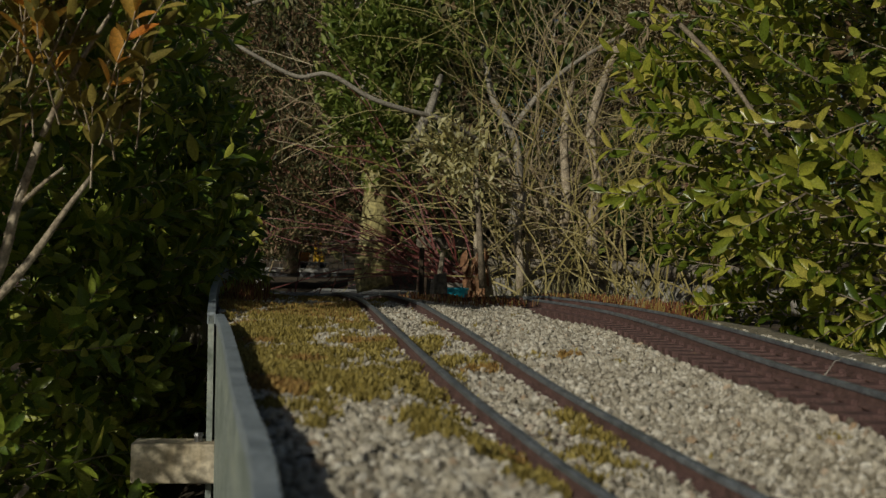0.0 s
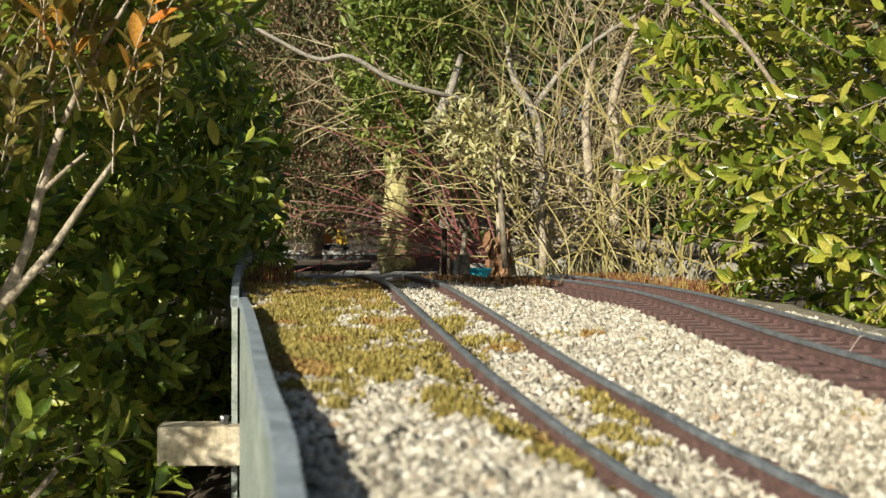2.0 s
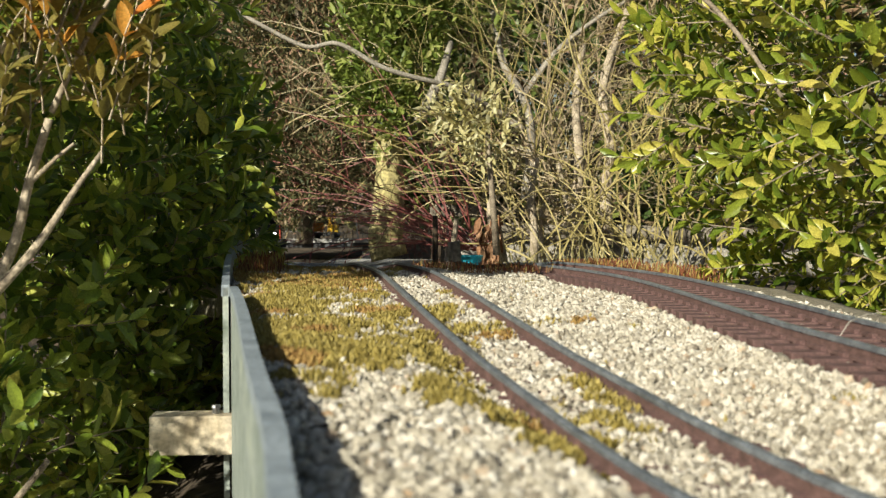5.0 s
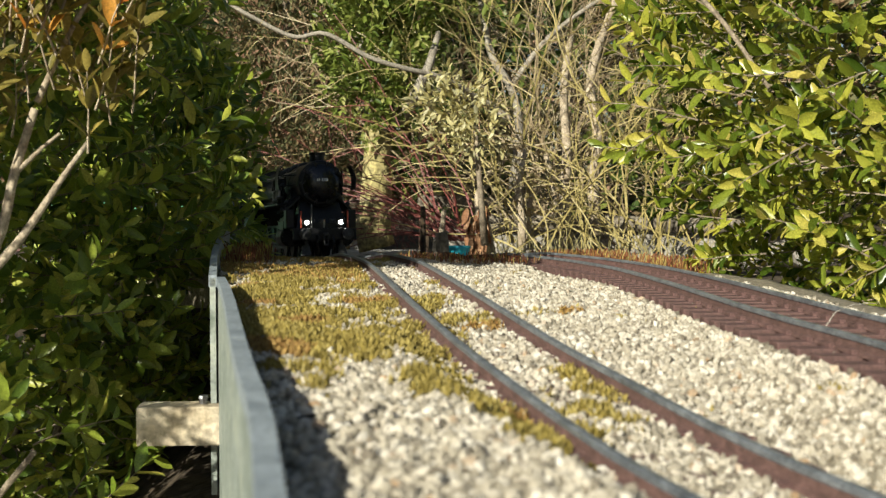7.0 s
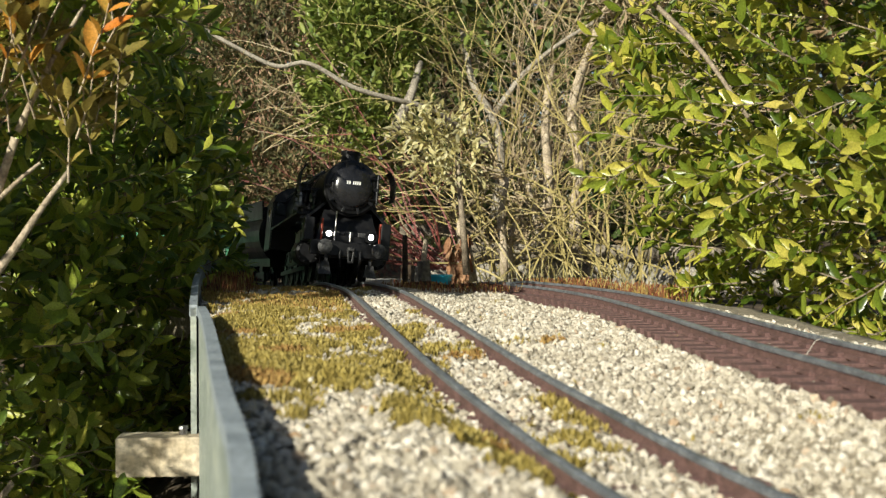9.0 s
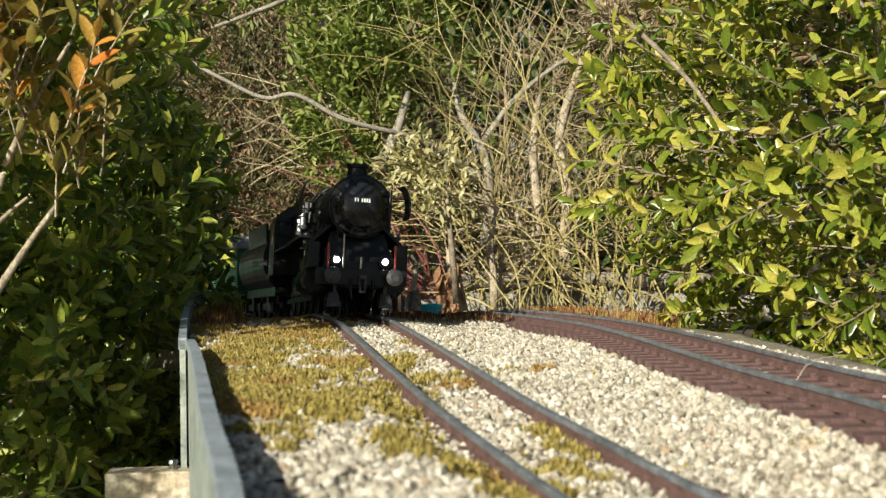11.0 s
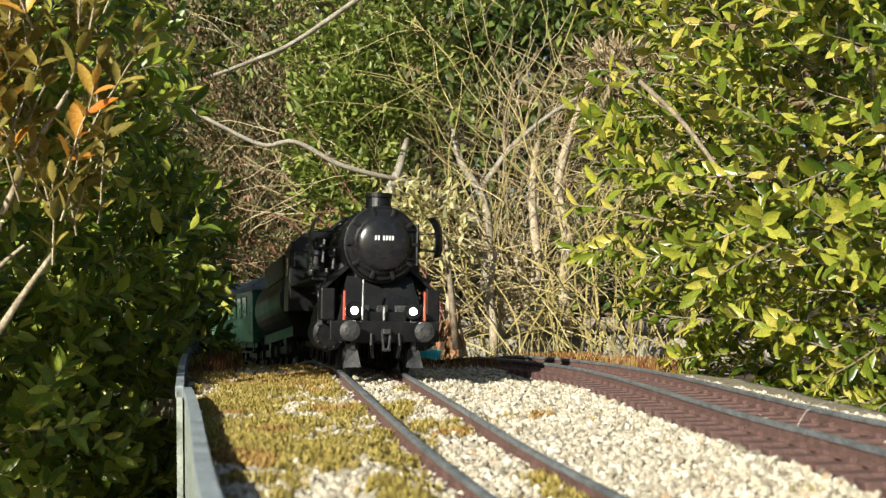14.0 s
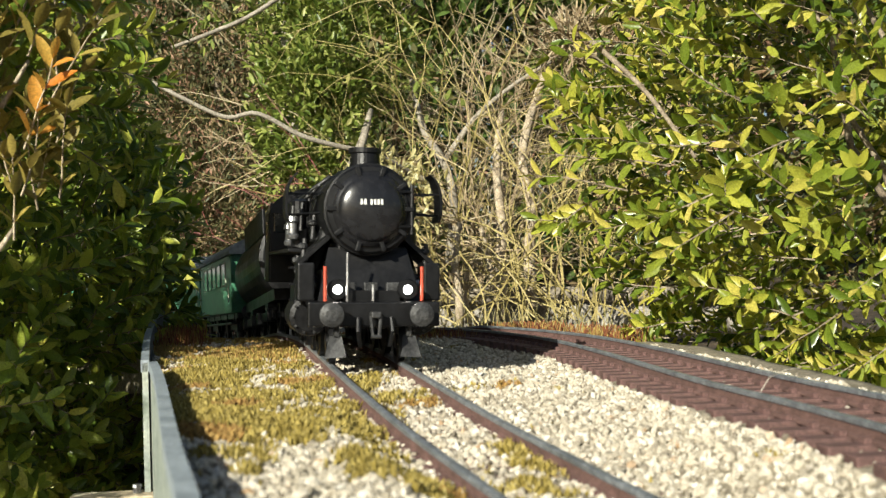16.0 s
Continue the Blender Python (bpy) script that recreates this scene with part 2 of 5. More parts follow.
def tube(verts, faces, pts, r0, r1, seg=5):
    """Adds a tapered tube along pts to lists of verts and faces."""
    start, k = len(verts), len(pts)
    for i, p in enumerate(pts):
        d = (pts[min(i + 1, k - 1)] - pts[max(i - 1, 0)]).normalized()
        u = d.orthogonal().normalized()
        w = d.cross(u)
        r = r0 + (r1 - r0) * i / (k - 1)
        for j in range(seg):
            a = 2 * math.pi * j / seg
            verts.append(p + r * (math.cos(a) * u + math.sin(a) * w))
    for i in range(k - 1):
        for j in range(seg):
            a, b = start + i * seg + j, start + i * seg + (j + 1) % seg
            faces.append((a, b, b + seg, a + seg))
    faces.append(tuple(start + j for j in range(seg))[::-1])
    faces.append(tuple(start + (k - 1) * seg + j for j in range(seg)))


def smooth_line(pts, step):
    """A smooth line through pts, cut in even steps."""
    P = [Vector(p) for p in pts]
    P = [2 * P[0] - P[1]] + P + [2 * P[-1] - P[-2]]
    out = []
    for a, b, c, d in zip(P, P[1:], P[2:], P[3:]):
        n = max(2, int((c - b).length / step * 3))
        for i in range(n):
            t = i / n
            out.append(0.5 * (2 * b + (c - a) * t + (2 * a - 5 * b + 4 * c - d) * t * t + (3 * b - a - 3 * c + d) * t ** 3))
    out.append(P[-2])
    even, gone = [out[0]], 0.0
    for a, b in zip(out, out[1:]):
        gone += (b - a).length
        if gone >= step:
            even.append(b)
            gone = 0.0
    return even


def wander(rng, a, direction, length, n=6, bend=0.25, droop=0.0):
    """Points of a twig that wanders off from a."""
    d, p, pts = Vector(direction).normalized(), Vector(a), [Vector(a)]
    for _ in range(n):
        d = (d + Vector((rng.uniform(-bend, bend), rng.uniform(-bend, bend), rng.uniform(-bend, bend) - droop))).normalized()
        p = p + d * length / n
        pts.append(p.copy())
    return pts


# ---- leaves ----
LEAF_V = np.array([(0, 0, 0), (0.28, 0.15, 0.05), (0.28, -0.15, 0.05), (0.5, 0, -0.03), (0.6, 0.18, 0.03), (0.6, -0.18, 0.03), (1, 0, -0.10), (0.86, 0.10, -0.03), (0.86, -0.10, -0.03)])
LEAF_F = [(0, 3, 1), (0, 2, 3), (1, 3, 4), (2, 5, 3), (3, 6, 7, 4), (3, 5, 8, 6)]
NEEDLE_V = np.array([(0, 0.03, 0), (0, -0.03, 0), (0.5, 0.08, 0.04), (0.5, -0.08, 0.04), (1, 0, 0)])
NEEDLE_F = [(0, 1, 3, 2), (2, 3, 4)]


def leaf_axes(rng, along, up):
    x = Vector(along).normalized()
    y = Vector(up).cross(x)
    if y.length < 1e-4:
        y = x.orthogonal()
    y.normalize()
    return x, y, x.cross(y)


def leaf_cloud(name, leaves, mat, parent, label="", shape=(LEAF_V, LEAF_F)):
    """One mesh of many leaves; leaves: (place, x, y, z axes, length)."""
    V, Fc = shape
    verts, faces = [], []
    for p, x, y, z, s in leaves:
        base = len(verts)
        m = np.array((x, y, z)) * s
        verts.extend((V @ m + np.array(p)).tolist())
        faces.extend([tuple(base + i for i in f) for f in Fc])
    ob = arrays(name, verts, faces, mat, parent, label, smooth=True)
    return tagged(ob, kind="stuff")


def sprig(rng, base, direction, length, size, pairs, leaves, tv, tf, twig=0.0009):
    """A twig with opposite leaves, as on box."""
    pts = wander(rng, base, direction, length, 4, 0.18)
    tube(tv, tf, pts, twig, twig * 0.4, 3)
    for i in range(pairs):
        f = (i + 0.6) / pairs * 3.999
        k = int(f)
        p = pts[k].lerp(pts[k + 1], f - k)
        d = (pts[k + 1] - pts[k]).normalized()
        a = i * 1.57 + rng.uniform(-0.5, 0.5)
        u = d.orthogonal().normalized()
        side = math.cos(a) * u + math.sin(a) * d.cross(u)
        for s in (1, -1):
            along = (d * rng.uniform(0.6, 1.25) + side * s + Vector((0, 0, rng.uniform(-0.1, 0.25)))).normalized()
            up = d + Vector((rng.uniform(-0.5, 0.5), rng.uniform(-0.7, 0.3), rng.uniform(-0.2, 0.4)))
            leaves.append((p, *leaf_axes(rng, along, up), size * rng.uniform(0.65, 1.15)))
    d = (pts[-1] - pts[-2]).normalized()
    leaves.append((pts[-1], *leaf_axes(rng, d, (0, 0, 1)), size * 0.7))

# ---- the lie of the land ----
# heights of the rail tops along the line: a dip in front, a crest, then a long fall
CREST = ((0.05, -0.0079), (0.26, -0.0079), (0.32, -0.0070), (0.38, -0.0048), (0.44, -0.0021), (0.50, -0.0001), (0.56, 0.0028), (0.62, 0.0060), (0.68, 0.0088),
         (0.74, 0.0111), (0.80, 0.0126), (0.86, 0.0137), (0.92, 0.0146), (0.98, 0.0153), (1.04, 0.0151), (1.10, 0.0143), (1.16, 0.0134), (1.20, 0.0110), (1.27, 0.0050), (1.35, -0.0015), (1.45, -0.0079), (1.60, -0.0150), (1.80, -0.0204), (2.20, -0.0270), (2.60, -0.0275))
RAIL_Z = 0.009
_ys = np.arange(0.0, 2.7, 0.01)
_zs = np.interp(_ys, [c[0] for c in CREST], [c[1] for c in CREST])
RISE = np.convolve(np.pad(_zs, 2, mode="edge"), np.ones(5) / 5, "valid") - RAIL_Z


def drop(y):
    """How far the line lies under its level of reference."""
    return -float(np.interp(y, _ys, RISE))


def side_drop(y):
    """The same for the second line, which runs level to the crest."""
    return max(0.0, drop(y)) * min(1.0, max(0.0, (y - 1.05) / 0.1))


LINE = smooth_line([(x, y, 0) for x, y in (
    (0.1472, 0.02), (0.1257, 0.14), (0.0936, 0.26), (0.0758, 0.32), (0.0608, 0.38), (0.0478, 0.44), (0.0357, 0.50), (0.0240, 0.56), (0.0128, 0.62),
    (0.0022, 0.68), (-0.0077, 0.74), (-0.0167, 0.80), (-0.0253, 0.86), (-0.0339, 0.92), (-0.0434, 0.98), (-0.0543, 1.04), (-0.0663, 1.10), (-0.0792, 1.16), (-0.111, 1.3), (-0.156, 1.473), (-0.205, 1.64), (-0.264, 1.80),
    (-0.345, 1.96), (-0.455, 2.11), (-0.60, 2.23), (-0.80, 2.32), (-1.2, 2.39), (-2.2, 2.43), (-4.6, 2.45))], 0.005)
SIDING = smooth_line([(x, y, 0) for x, y in (
    (0.215, 0.05), (0.203, 0.25), (0.193, 0.45), (0.184, 0.56), (0.180, 0.66), (0.176, 0.79), (0.166, 0.94), (0.147, 1.05), (0.118, 1.15),
    (0.075, 1.25), (0.025, 1.36), (-0.040, 1.50), (-0.115, 1.64), (-0.21, 1.79), (-0.32, 1.90))], 0.005)


def on_rails(line, lift=0.0, fall=drop):
    return [Vector((p.x, p.y, RAIL_Z + lift - fall(p.y))) for p in line]


def left_edge(y):
    """The left edge of the track bed, along the side sheets."""
    if y < 0.28:
        return -0.043 + (0.28 - y) * 0.19
    return -0.043 - (y - 0.28) * 0.213


def across(line):
    """Where a line runs in x, for every millimetre of y from 0 to 1.5 m."""
    ys, xs = [p.y for p in line if p.x > -0.6], [p.x for p in line if p.x > -0.6]
    return np.interp(np.arange(1501) / 1000, ys, xs).tolist()


LINE_COARSE = LINE[300::8]
LINE_X, SIDING_X = across(LINE), across(SIDING)


def line_x(y, xs):
    return xs[min(1500, max(0, int(y * 1000)))]


def ground_z(x, y):
    side = max(0.0, min(1.0, (left_edge(min(y, 1.3)) - x) / 0.25)) * max(0.0, min(1.0, (2.2 - y) / 0.8))
    near = max(0.0, min(1.0, (1.6 - y) / 0.5))
    if y > 1.85 and x < -0.3:
        near_line = min((p.x - x) ** 2 + (p.y - y) ** 2 for p in LINE_COARSE)
        if near_line < 0.04:
            return -0.0005 - drop(y) - 0.9 * max(0.0, math.sqrt(near_line) - 0.07) * 0.3
    rise = max(0.0, min(1.0, (y - 2.6) / 3.0)) * 0.25
    return -0.075 - 0.10 * near - 0.35 * side * side + rise + 0.012 * noise.noise((x * 7, y * 7, 0.3)) if abs(x) < 8 and abs(y) < 12 else -0.05


def build_ground():
    xs = sorted(set([round(-2.4 + 0.06 * i, 3) for i in range(81)] + [-400, -60, -15, -6, -4, -3, 3, 4, 6, 15, 60, 400]))
    ys = sorted(set([round(-0.6 + 0.06 * i, 3) for i in range(90)] + [-400, -60, -15, -5, -2, -1, 5.5, 7, 10, 20, 60, 400]))
    verts = [(x, y, ground_z(x, y)) for y in ys for x in xs]
    w = len(xs)
    faces = [(j * w + i, j * w + i + 1, (j + 1) * w + i + 1, (j + 1) * w + i) for j in range(len(ys) - 1) for i in range(w - 1)]
    tagged(arrays("ground", verts, faces, M_SOIL, smooth=True), "dark bare garden soil under shrubs", "ground", kind="structure")


def bed_z(x, y):
    dip = 0.005 * math.exp(-((x - 0.118 - 0.03 * (0.5 - y)) / 0.02) ** 2) if y < 1.1 else 0.0
    f = min(1.0, max(0.0, (x - line_x(y, LINE_X) - 0.045) / 0.05))
    f = f * f * (3 - 2 * f)
    d = drop(y)
    if y < 0.72:
        g = min(1.0, max(0.0, (line_x(y, LINE_X) - 0.03 - x) / 0.035))
        g = g * g * (3 - 2 * g) * min(1.0, (0.72 - y) / 0.08)
        d = d * (1 - g) - 0.0025 * g
    return 0.0012 - d * (1 - f) - side_drop(y) * f + 0.0012 * noise.noise((x * 40, y * 40, 1.7)) - dip


def bed_left(y):
    if y < 1.25:
        return left_edge(y)
    return -0.25 - (y - 1.25) * 0.75


def bed_right(y):
    return 0.265 - max(0.0, y - 0.95) * 0.30


def build_bed():
    verts, faces, nx, ny = [], [], 70, 150
    for j in range(ny + 1):
        y = 0.05 + 1.85 * j / ny
        a, b = bed_left(y), bed_right(y)
        for i in range(nx + 1):
            x = a + (b - a) * i / nx
            verts.append((x, y, bed_z(x, y)))
    top = len(verts)
    for j in range(ny):
        for i in range(nx):
            k = j * (nx + 1) + i
            faces.append((k, k + 1, k + nx + 2, k + nx + 1))
    rim = [j * (nx + 1) for j in range(ny + 1)] + [ny * (nx + 1) + i for i in range(1, nx + 1)] + [j * (nx + 1) + nx for j in range(ny - 1, -1, -1)] + list(range(nx - 1, 0, -1))
    for k in rim:
        x, y, z = verts[k]
        verts.append((x, y, z - 0.05))
    for i in range(len(rim)):
        i2 = (i + 1) % len(rim)
        faces.append((rim[i], rim[i2], top + i2, top + i))
    tagged(arrays("track_bed", verts, faces, M_BED, smooth=True), "pale gritty raised track bed of a garden railway", "track bed", kind="structure")


def moss_at(x, y):
    """Where moss has grown over the grit: 0 to 1."""
    n = noise.noise((x * 18, y * 13, 4.2)) + 0.7 * noise.noise((x * 60, y * 42, 2.0)) + 0.4 * noise.noise((x * 150, y * 120, 6.0))
    axis = line_x(y, LINE_X) if y < 1.3 else -0.1
    left = 0.62 if x < axis - 0.03 else (0.28 if x < axis + 0.022 else -0.25)
    if y < 0.40:
        left -= 0.75 * (0.40 - y) / 0.12
    if y > 1.02:
        left -= 0.15
    return n * 0.9 + left - 0.18


def scatter_grit():
    rng = random.Random(5)
    ico = bmesh.new()
    bmesh.ops.create_icosphere(ico, subdivisions=1, radius=1.0)
    V = np.array([v.co[:] for v in ico.verts])
    F = [tuple(v.index for v in f.verts) for f in ico.faces]
    ico.free()
    bumps = np.random.default_rng(3).standard_normal((400, len(V), 1))
    verts, faces, count = [], [], 0
    while count < 80000:
        y = 0.14 + 1.25 * rng.random() ** 1.1
        x = rng.uniform(bed_left(y) + 0.002, min(bed_right(y), line_x(y, SIDING_X) + 0.062))
        m = moss_at(x, y)
        if m > 0.30 and rng.random() < 0.72:
            continue
        c = line_x(y, LINE_X)
        off = abs(x - c)
        if abs(off - 0.0225) < 0.0030:
            continue
        s = line_x(y, SIDING_X)
        if abs(x - s) < 0.0445 and rng.random() < 0.965:
            continue
        r = rng.choice((0.0006, 0.0007, 0.0008, 0.0009, 0.0010, 0.0012, 0.0014, 0.0021))
        if off < 0.03:
            r = min(r, 0.0020)
        q = Euler((rng.uniform(0, 6), rng.uniform(0, 6), rng.uniform(0, 6))).to_matrix()
        shape = V * np.array([r * rng.uniform(0.75, 1.3), r * rng.uniform(0.7, 1.1), r * rng.uniform(0.55, 0.9)])
        shape = shape * (1 + 0.22 * bumps[count % 400])
        shape = shape @ np.array(q).T + np.array((x, y, bed_z(x, y) + r * rng.uniform(0.1, 0.6)))
        base = len(verts)
        verts.extend(shape.tolist())
        faces.extend([(a + base, b + base, c2 + base) for a, b, c2 in F])
        count += 1
    tagged(arrays("gravel", verts, faces, M_GRAVEL), "loose cream limestone grit between the rails", "gravel", kind="stuff")


def scatter_moss():
    rng = random.Random(8)
    tufts, rusty = [], []
    tries = 0
    while len(tufts) + len(rusty) < 60000 and tries < 400000:
        tries += 1
        y = 0.16 + 1.3 * rng.random()
        x = rng.uniform(bed_left(y) + 0.004, min(bed_right(y), 0.15))
        m = moss_at(x, y)
        if m < 0.16 + 0.45 * rng.random():
            continue
        c = line_x(y, LINE_X)
        if abs(abs(x - c) - 0.0225) < 0.004:
            continue
        h = rng.uniform(0.0012, 0.0042) * min(1.3, 0.6 + m)
        z = bed_z(x, y) + 0.001
        along = Vector((rng.uniform(-0.6, 0.6), rng.uniform(-0.6, 0.6), 1))
        leaf = (Vector((x, y, z)), *leaf_axes(rng, along, (rng.uniform(-1, 1), rng.uniform(-1, 1), 0.1)), h)
        (rusty if noise.noise((x * 22, y * 22, 9)) > 0.34 or (y > 0.86 and x < -0.06 and rng.random() < 0.5) else tufts).append(leaf)
    blade = (np.array([(0, 0.10, 0), (0, -0.10, 0), (0.6, 0.13, 0.05), (0.6, -0.13, 0.05), (1, 0, 0)]), NEEDLE_F)
    for name, some, mat, label in (("moss", tufts, M_MOSS, "yellow-green moss cushions on the grit"), ("rusty_moss", rusty, M_RUSTMOSS, "rust-brown dry moss on the grit")):
        tagged(leaf_cloud(name, some, mat, None, label, blade), category="moss")


def scatter_stalks():
    """The thin red stalks that moss sends up along the crest."""
    rng = random.Random(11)
    verts, faces = [], []
    for i in range(4600):
        if i % 4 == 0:
            y = rng.uniform(1.02, 1.36)
            x = rng.uniform(bed_left(y) + 0.004, -0.13 - (y - 1.0) * 0.3)
            tall = rng.uniform(0.005, 0.020)
        elif i % 4 == 1:
            y = rng.uniform(1.14, 1.34)
            x = rng.uniform(-0.02 - (y - 1.15) * 0.4, 0.09 - (y - 1.15) * 0.5)
            tall = rng.uniform(0.003, 0.012)
        else:
            y = 1.02 + 0.28 * rng.random()
            x = line_x(y, SIDING_X) + 0.042 + 0.05 * rng.random() ** 1.5
            tall = rng.uniform(0.004, 0.015)
        if noise.noise((x * 30, y * 30, 5)) < rng.uniform(-0.5, 0.4):
            continue
        z = bed_z(x, y)
        top = Vector((x + rng.uniform(-0.35, 0.35) * tall, y, z + tall))
        tube(verts, faces, [Vector((x, y, z)), top], 0.00032, 0.00045, 3)
    tagged(arrays("moss_stalk", verts, faces, M_SPORE), "thin rust-red moss stalks standing along the bed", "moss", kind="stuff")


# ---- track ----
def rail_mesh(name, line, side, parent, mat, profile, label=""):
    verts, faces, k = [], [], len(profile)
    for i, p in enumerate(line):
        d = (line[min(i + 1, len(line) - 1)] - line[max(i - 1, 0)])
        d.z = 0
        d.normalize()
        right = Vector((d.y, -d.x, 0))
        for u, h in profile:
            verts.append(p + right * (side + u) + Vector((0, 0, h)))
    for i in range(len(line) - 1):
        for j in range(k):
            a, b = i * k + j, i * k + (j + 1) % k
            faces.append((a, b, b + k, a + k))
    return arrays(name, verts, faces, mat, parent, label)


HEAD = [(-0.0016, -0.0022), (0.0016, -0.0022), (0.0017, -0.0004), (0.0011, 0.0), (-0.0011, 0.0), (-0.0017, -0.0004)]
WEB = [(-0.0032, -0.0076), (0.0032, -0.0076), (0.0030, -0.0064), (0.0008, -0.0056), (0.0008, -0.0023), (-0.0008, -0.0023), (-0.0008, -0.0056), (-0.0030, -0.0064)]


def build_track(line, label, sleepers_to, sunk, lift=0.0, fall=drop):
    track = thing("railway_track", Matrix(), label, "railway track", "garden railway tracks")
    pts = on_rails(line, lift, fall)
    for side in (-0.0225, 0.0225):
        rail = rail_mesh("rail", pts[::2], side, track, M_RAIL, HEAD, "grey worn metal rail")
        rail_mesh("web", pts[::2], side, rail, M_RUST, WEB, "rust-brown rail web and foot")
    bm = bmesh.new()
    box(bm, -0.0425, 0.0425, -0.0052, 0.0052, -0.0085, 0.0, 0.0006)
    for x in (-0.0225, 0.0225):
        for s in (-1, 1):
            box(bm, x + s * 0.0042 - 0.0014, x + s * 0.0042 + 0.0014, -0.0022, 0.0022, 0.0, 0.0021)
    data = bpy.data.meshes.new("sleeper")
    bm.to_mesh(data)
    bm.free()
    last, gone = pts[0], 0.0
    for i in range(1, min(len(pts) - 1, sleepers_to)):
        gone += (pts[i] - last).length
        last = pts[i]
        if gone >= 0.0185:
            gone = 0.0
            d = pts[i + 1] - pts[i - 1]
            ob = linked("sleeper", data, M_SLEEPER, track)
            ob.matrix_world = pose(pts[i].x, pts[i].y, pts[i].z - 0.0070 - sunk, 0, 0, math.degrees(math.atan2(-d.x, d.y)))


# ---- side sheets and their batten ----
def strip(bm, pts, thick, z0, z1):
    """An upright sheet along pts in plan, standing from z0 to z1."""
    rows = []
    for i, p in enumerate(pts):
        d = (pts[min(i + 1, len(pts) - 1)] - pts[max(i - 1, 0)]).normalized()
        r = Vector((d.y, -d.x, 0)) * thick / 2
        rows.append([bm.verts.new((q.x, q.y, z)) for q, z in ((p - r, z0), (p + r, z0), (p + r, z1(i)), (p - r, z1(i)))])
    for a, b in zip(rows, rows[1:]):
        for j in range(4):
            bm.faces.new((a[j], a[(j + 1) % 4], b[(j + 1) % 4], b[j]))
    bm.faces.new(rows[0][::-1])
    bm.faces.new(rows[-1])


def build_edging():
    first = thing("edging_sheet", Matrix(), "weathered grey-green upright sheet edging the track bed", "edging", "side sheets of the track bed")
    pts = smooth_line([(-0.012, 0.10, 0), (-0.032, 0.209, 0), (-0.044, 0.276, 0), (-0.066, 0.377, 0), (-0.118, 0.63, 0), (-0.148, 0.765, 0)], 0.03)
    bm = bmesh.new()
    strip(bm, pts, 0.0035, -0.16, lambda i: 0.0145)
    part("sheet", bm, M_PANEL, first)
    bm = bmesh.new()
    rim = bmesh.new()
    strip(rim, pts, 0.0055, 0.0100, lambda i: 0.0160)
    part("rim", rim, M_PANELTOP, first, "pale blue-grey top edge", smooth=False)
    bm.free()
    second = thing("edging_sheet", Matrix(), "weathered grey upright sheet edging the far track bed", "edging", "side sheets of the track bed")
    pts = smooth_line([(-0.160, 0.80, 0), (-0.190, 0.96, 0), (-0.216, 1.12, 0), (-0.242, 1.32, 0)], 0.03)
    bm = bmesh.new()
    strip(bm, pts, 0.0040, -0.14, lambda i: 0.012 + 0.0016 * i)
    part("sheet", bm, M_PANEL, second)
    bm = bmesh.new()
    strip(bm, pts, 0.0055, 0.006, lambda i: 0.0140 + 0.0016 * i)
    part("rim", bm, M_PANELTOP, second, "pale blue-grey top edge")


def build_batten():
    beam = thing("batten", pose(-0.145, 0.80, -0.089, 0, 0, 4), "pale bare wooden batten with chipped paint under the track bed", "batten")
    bm = bmesh.new()
    box(bm, -0.066, 0.10, -0.012, 0.012, -0.0135, 0.0135, 0.0012)
    part("wood", bm, M_BATTEN, beam)
    bm = bmesh.new()
    rod(bm, (-0.022, 0, 0.0125), (-0.022, 0, 0.018), 0.0028, 0.0028, 8)
    rod(bm, (-0.022, 0, 0.0175), (-0.022, 0, 0.0195), 0.0036, 0.0030, 8)
    part("screw", bm, M_STEEL, beam, "bright screw end")


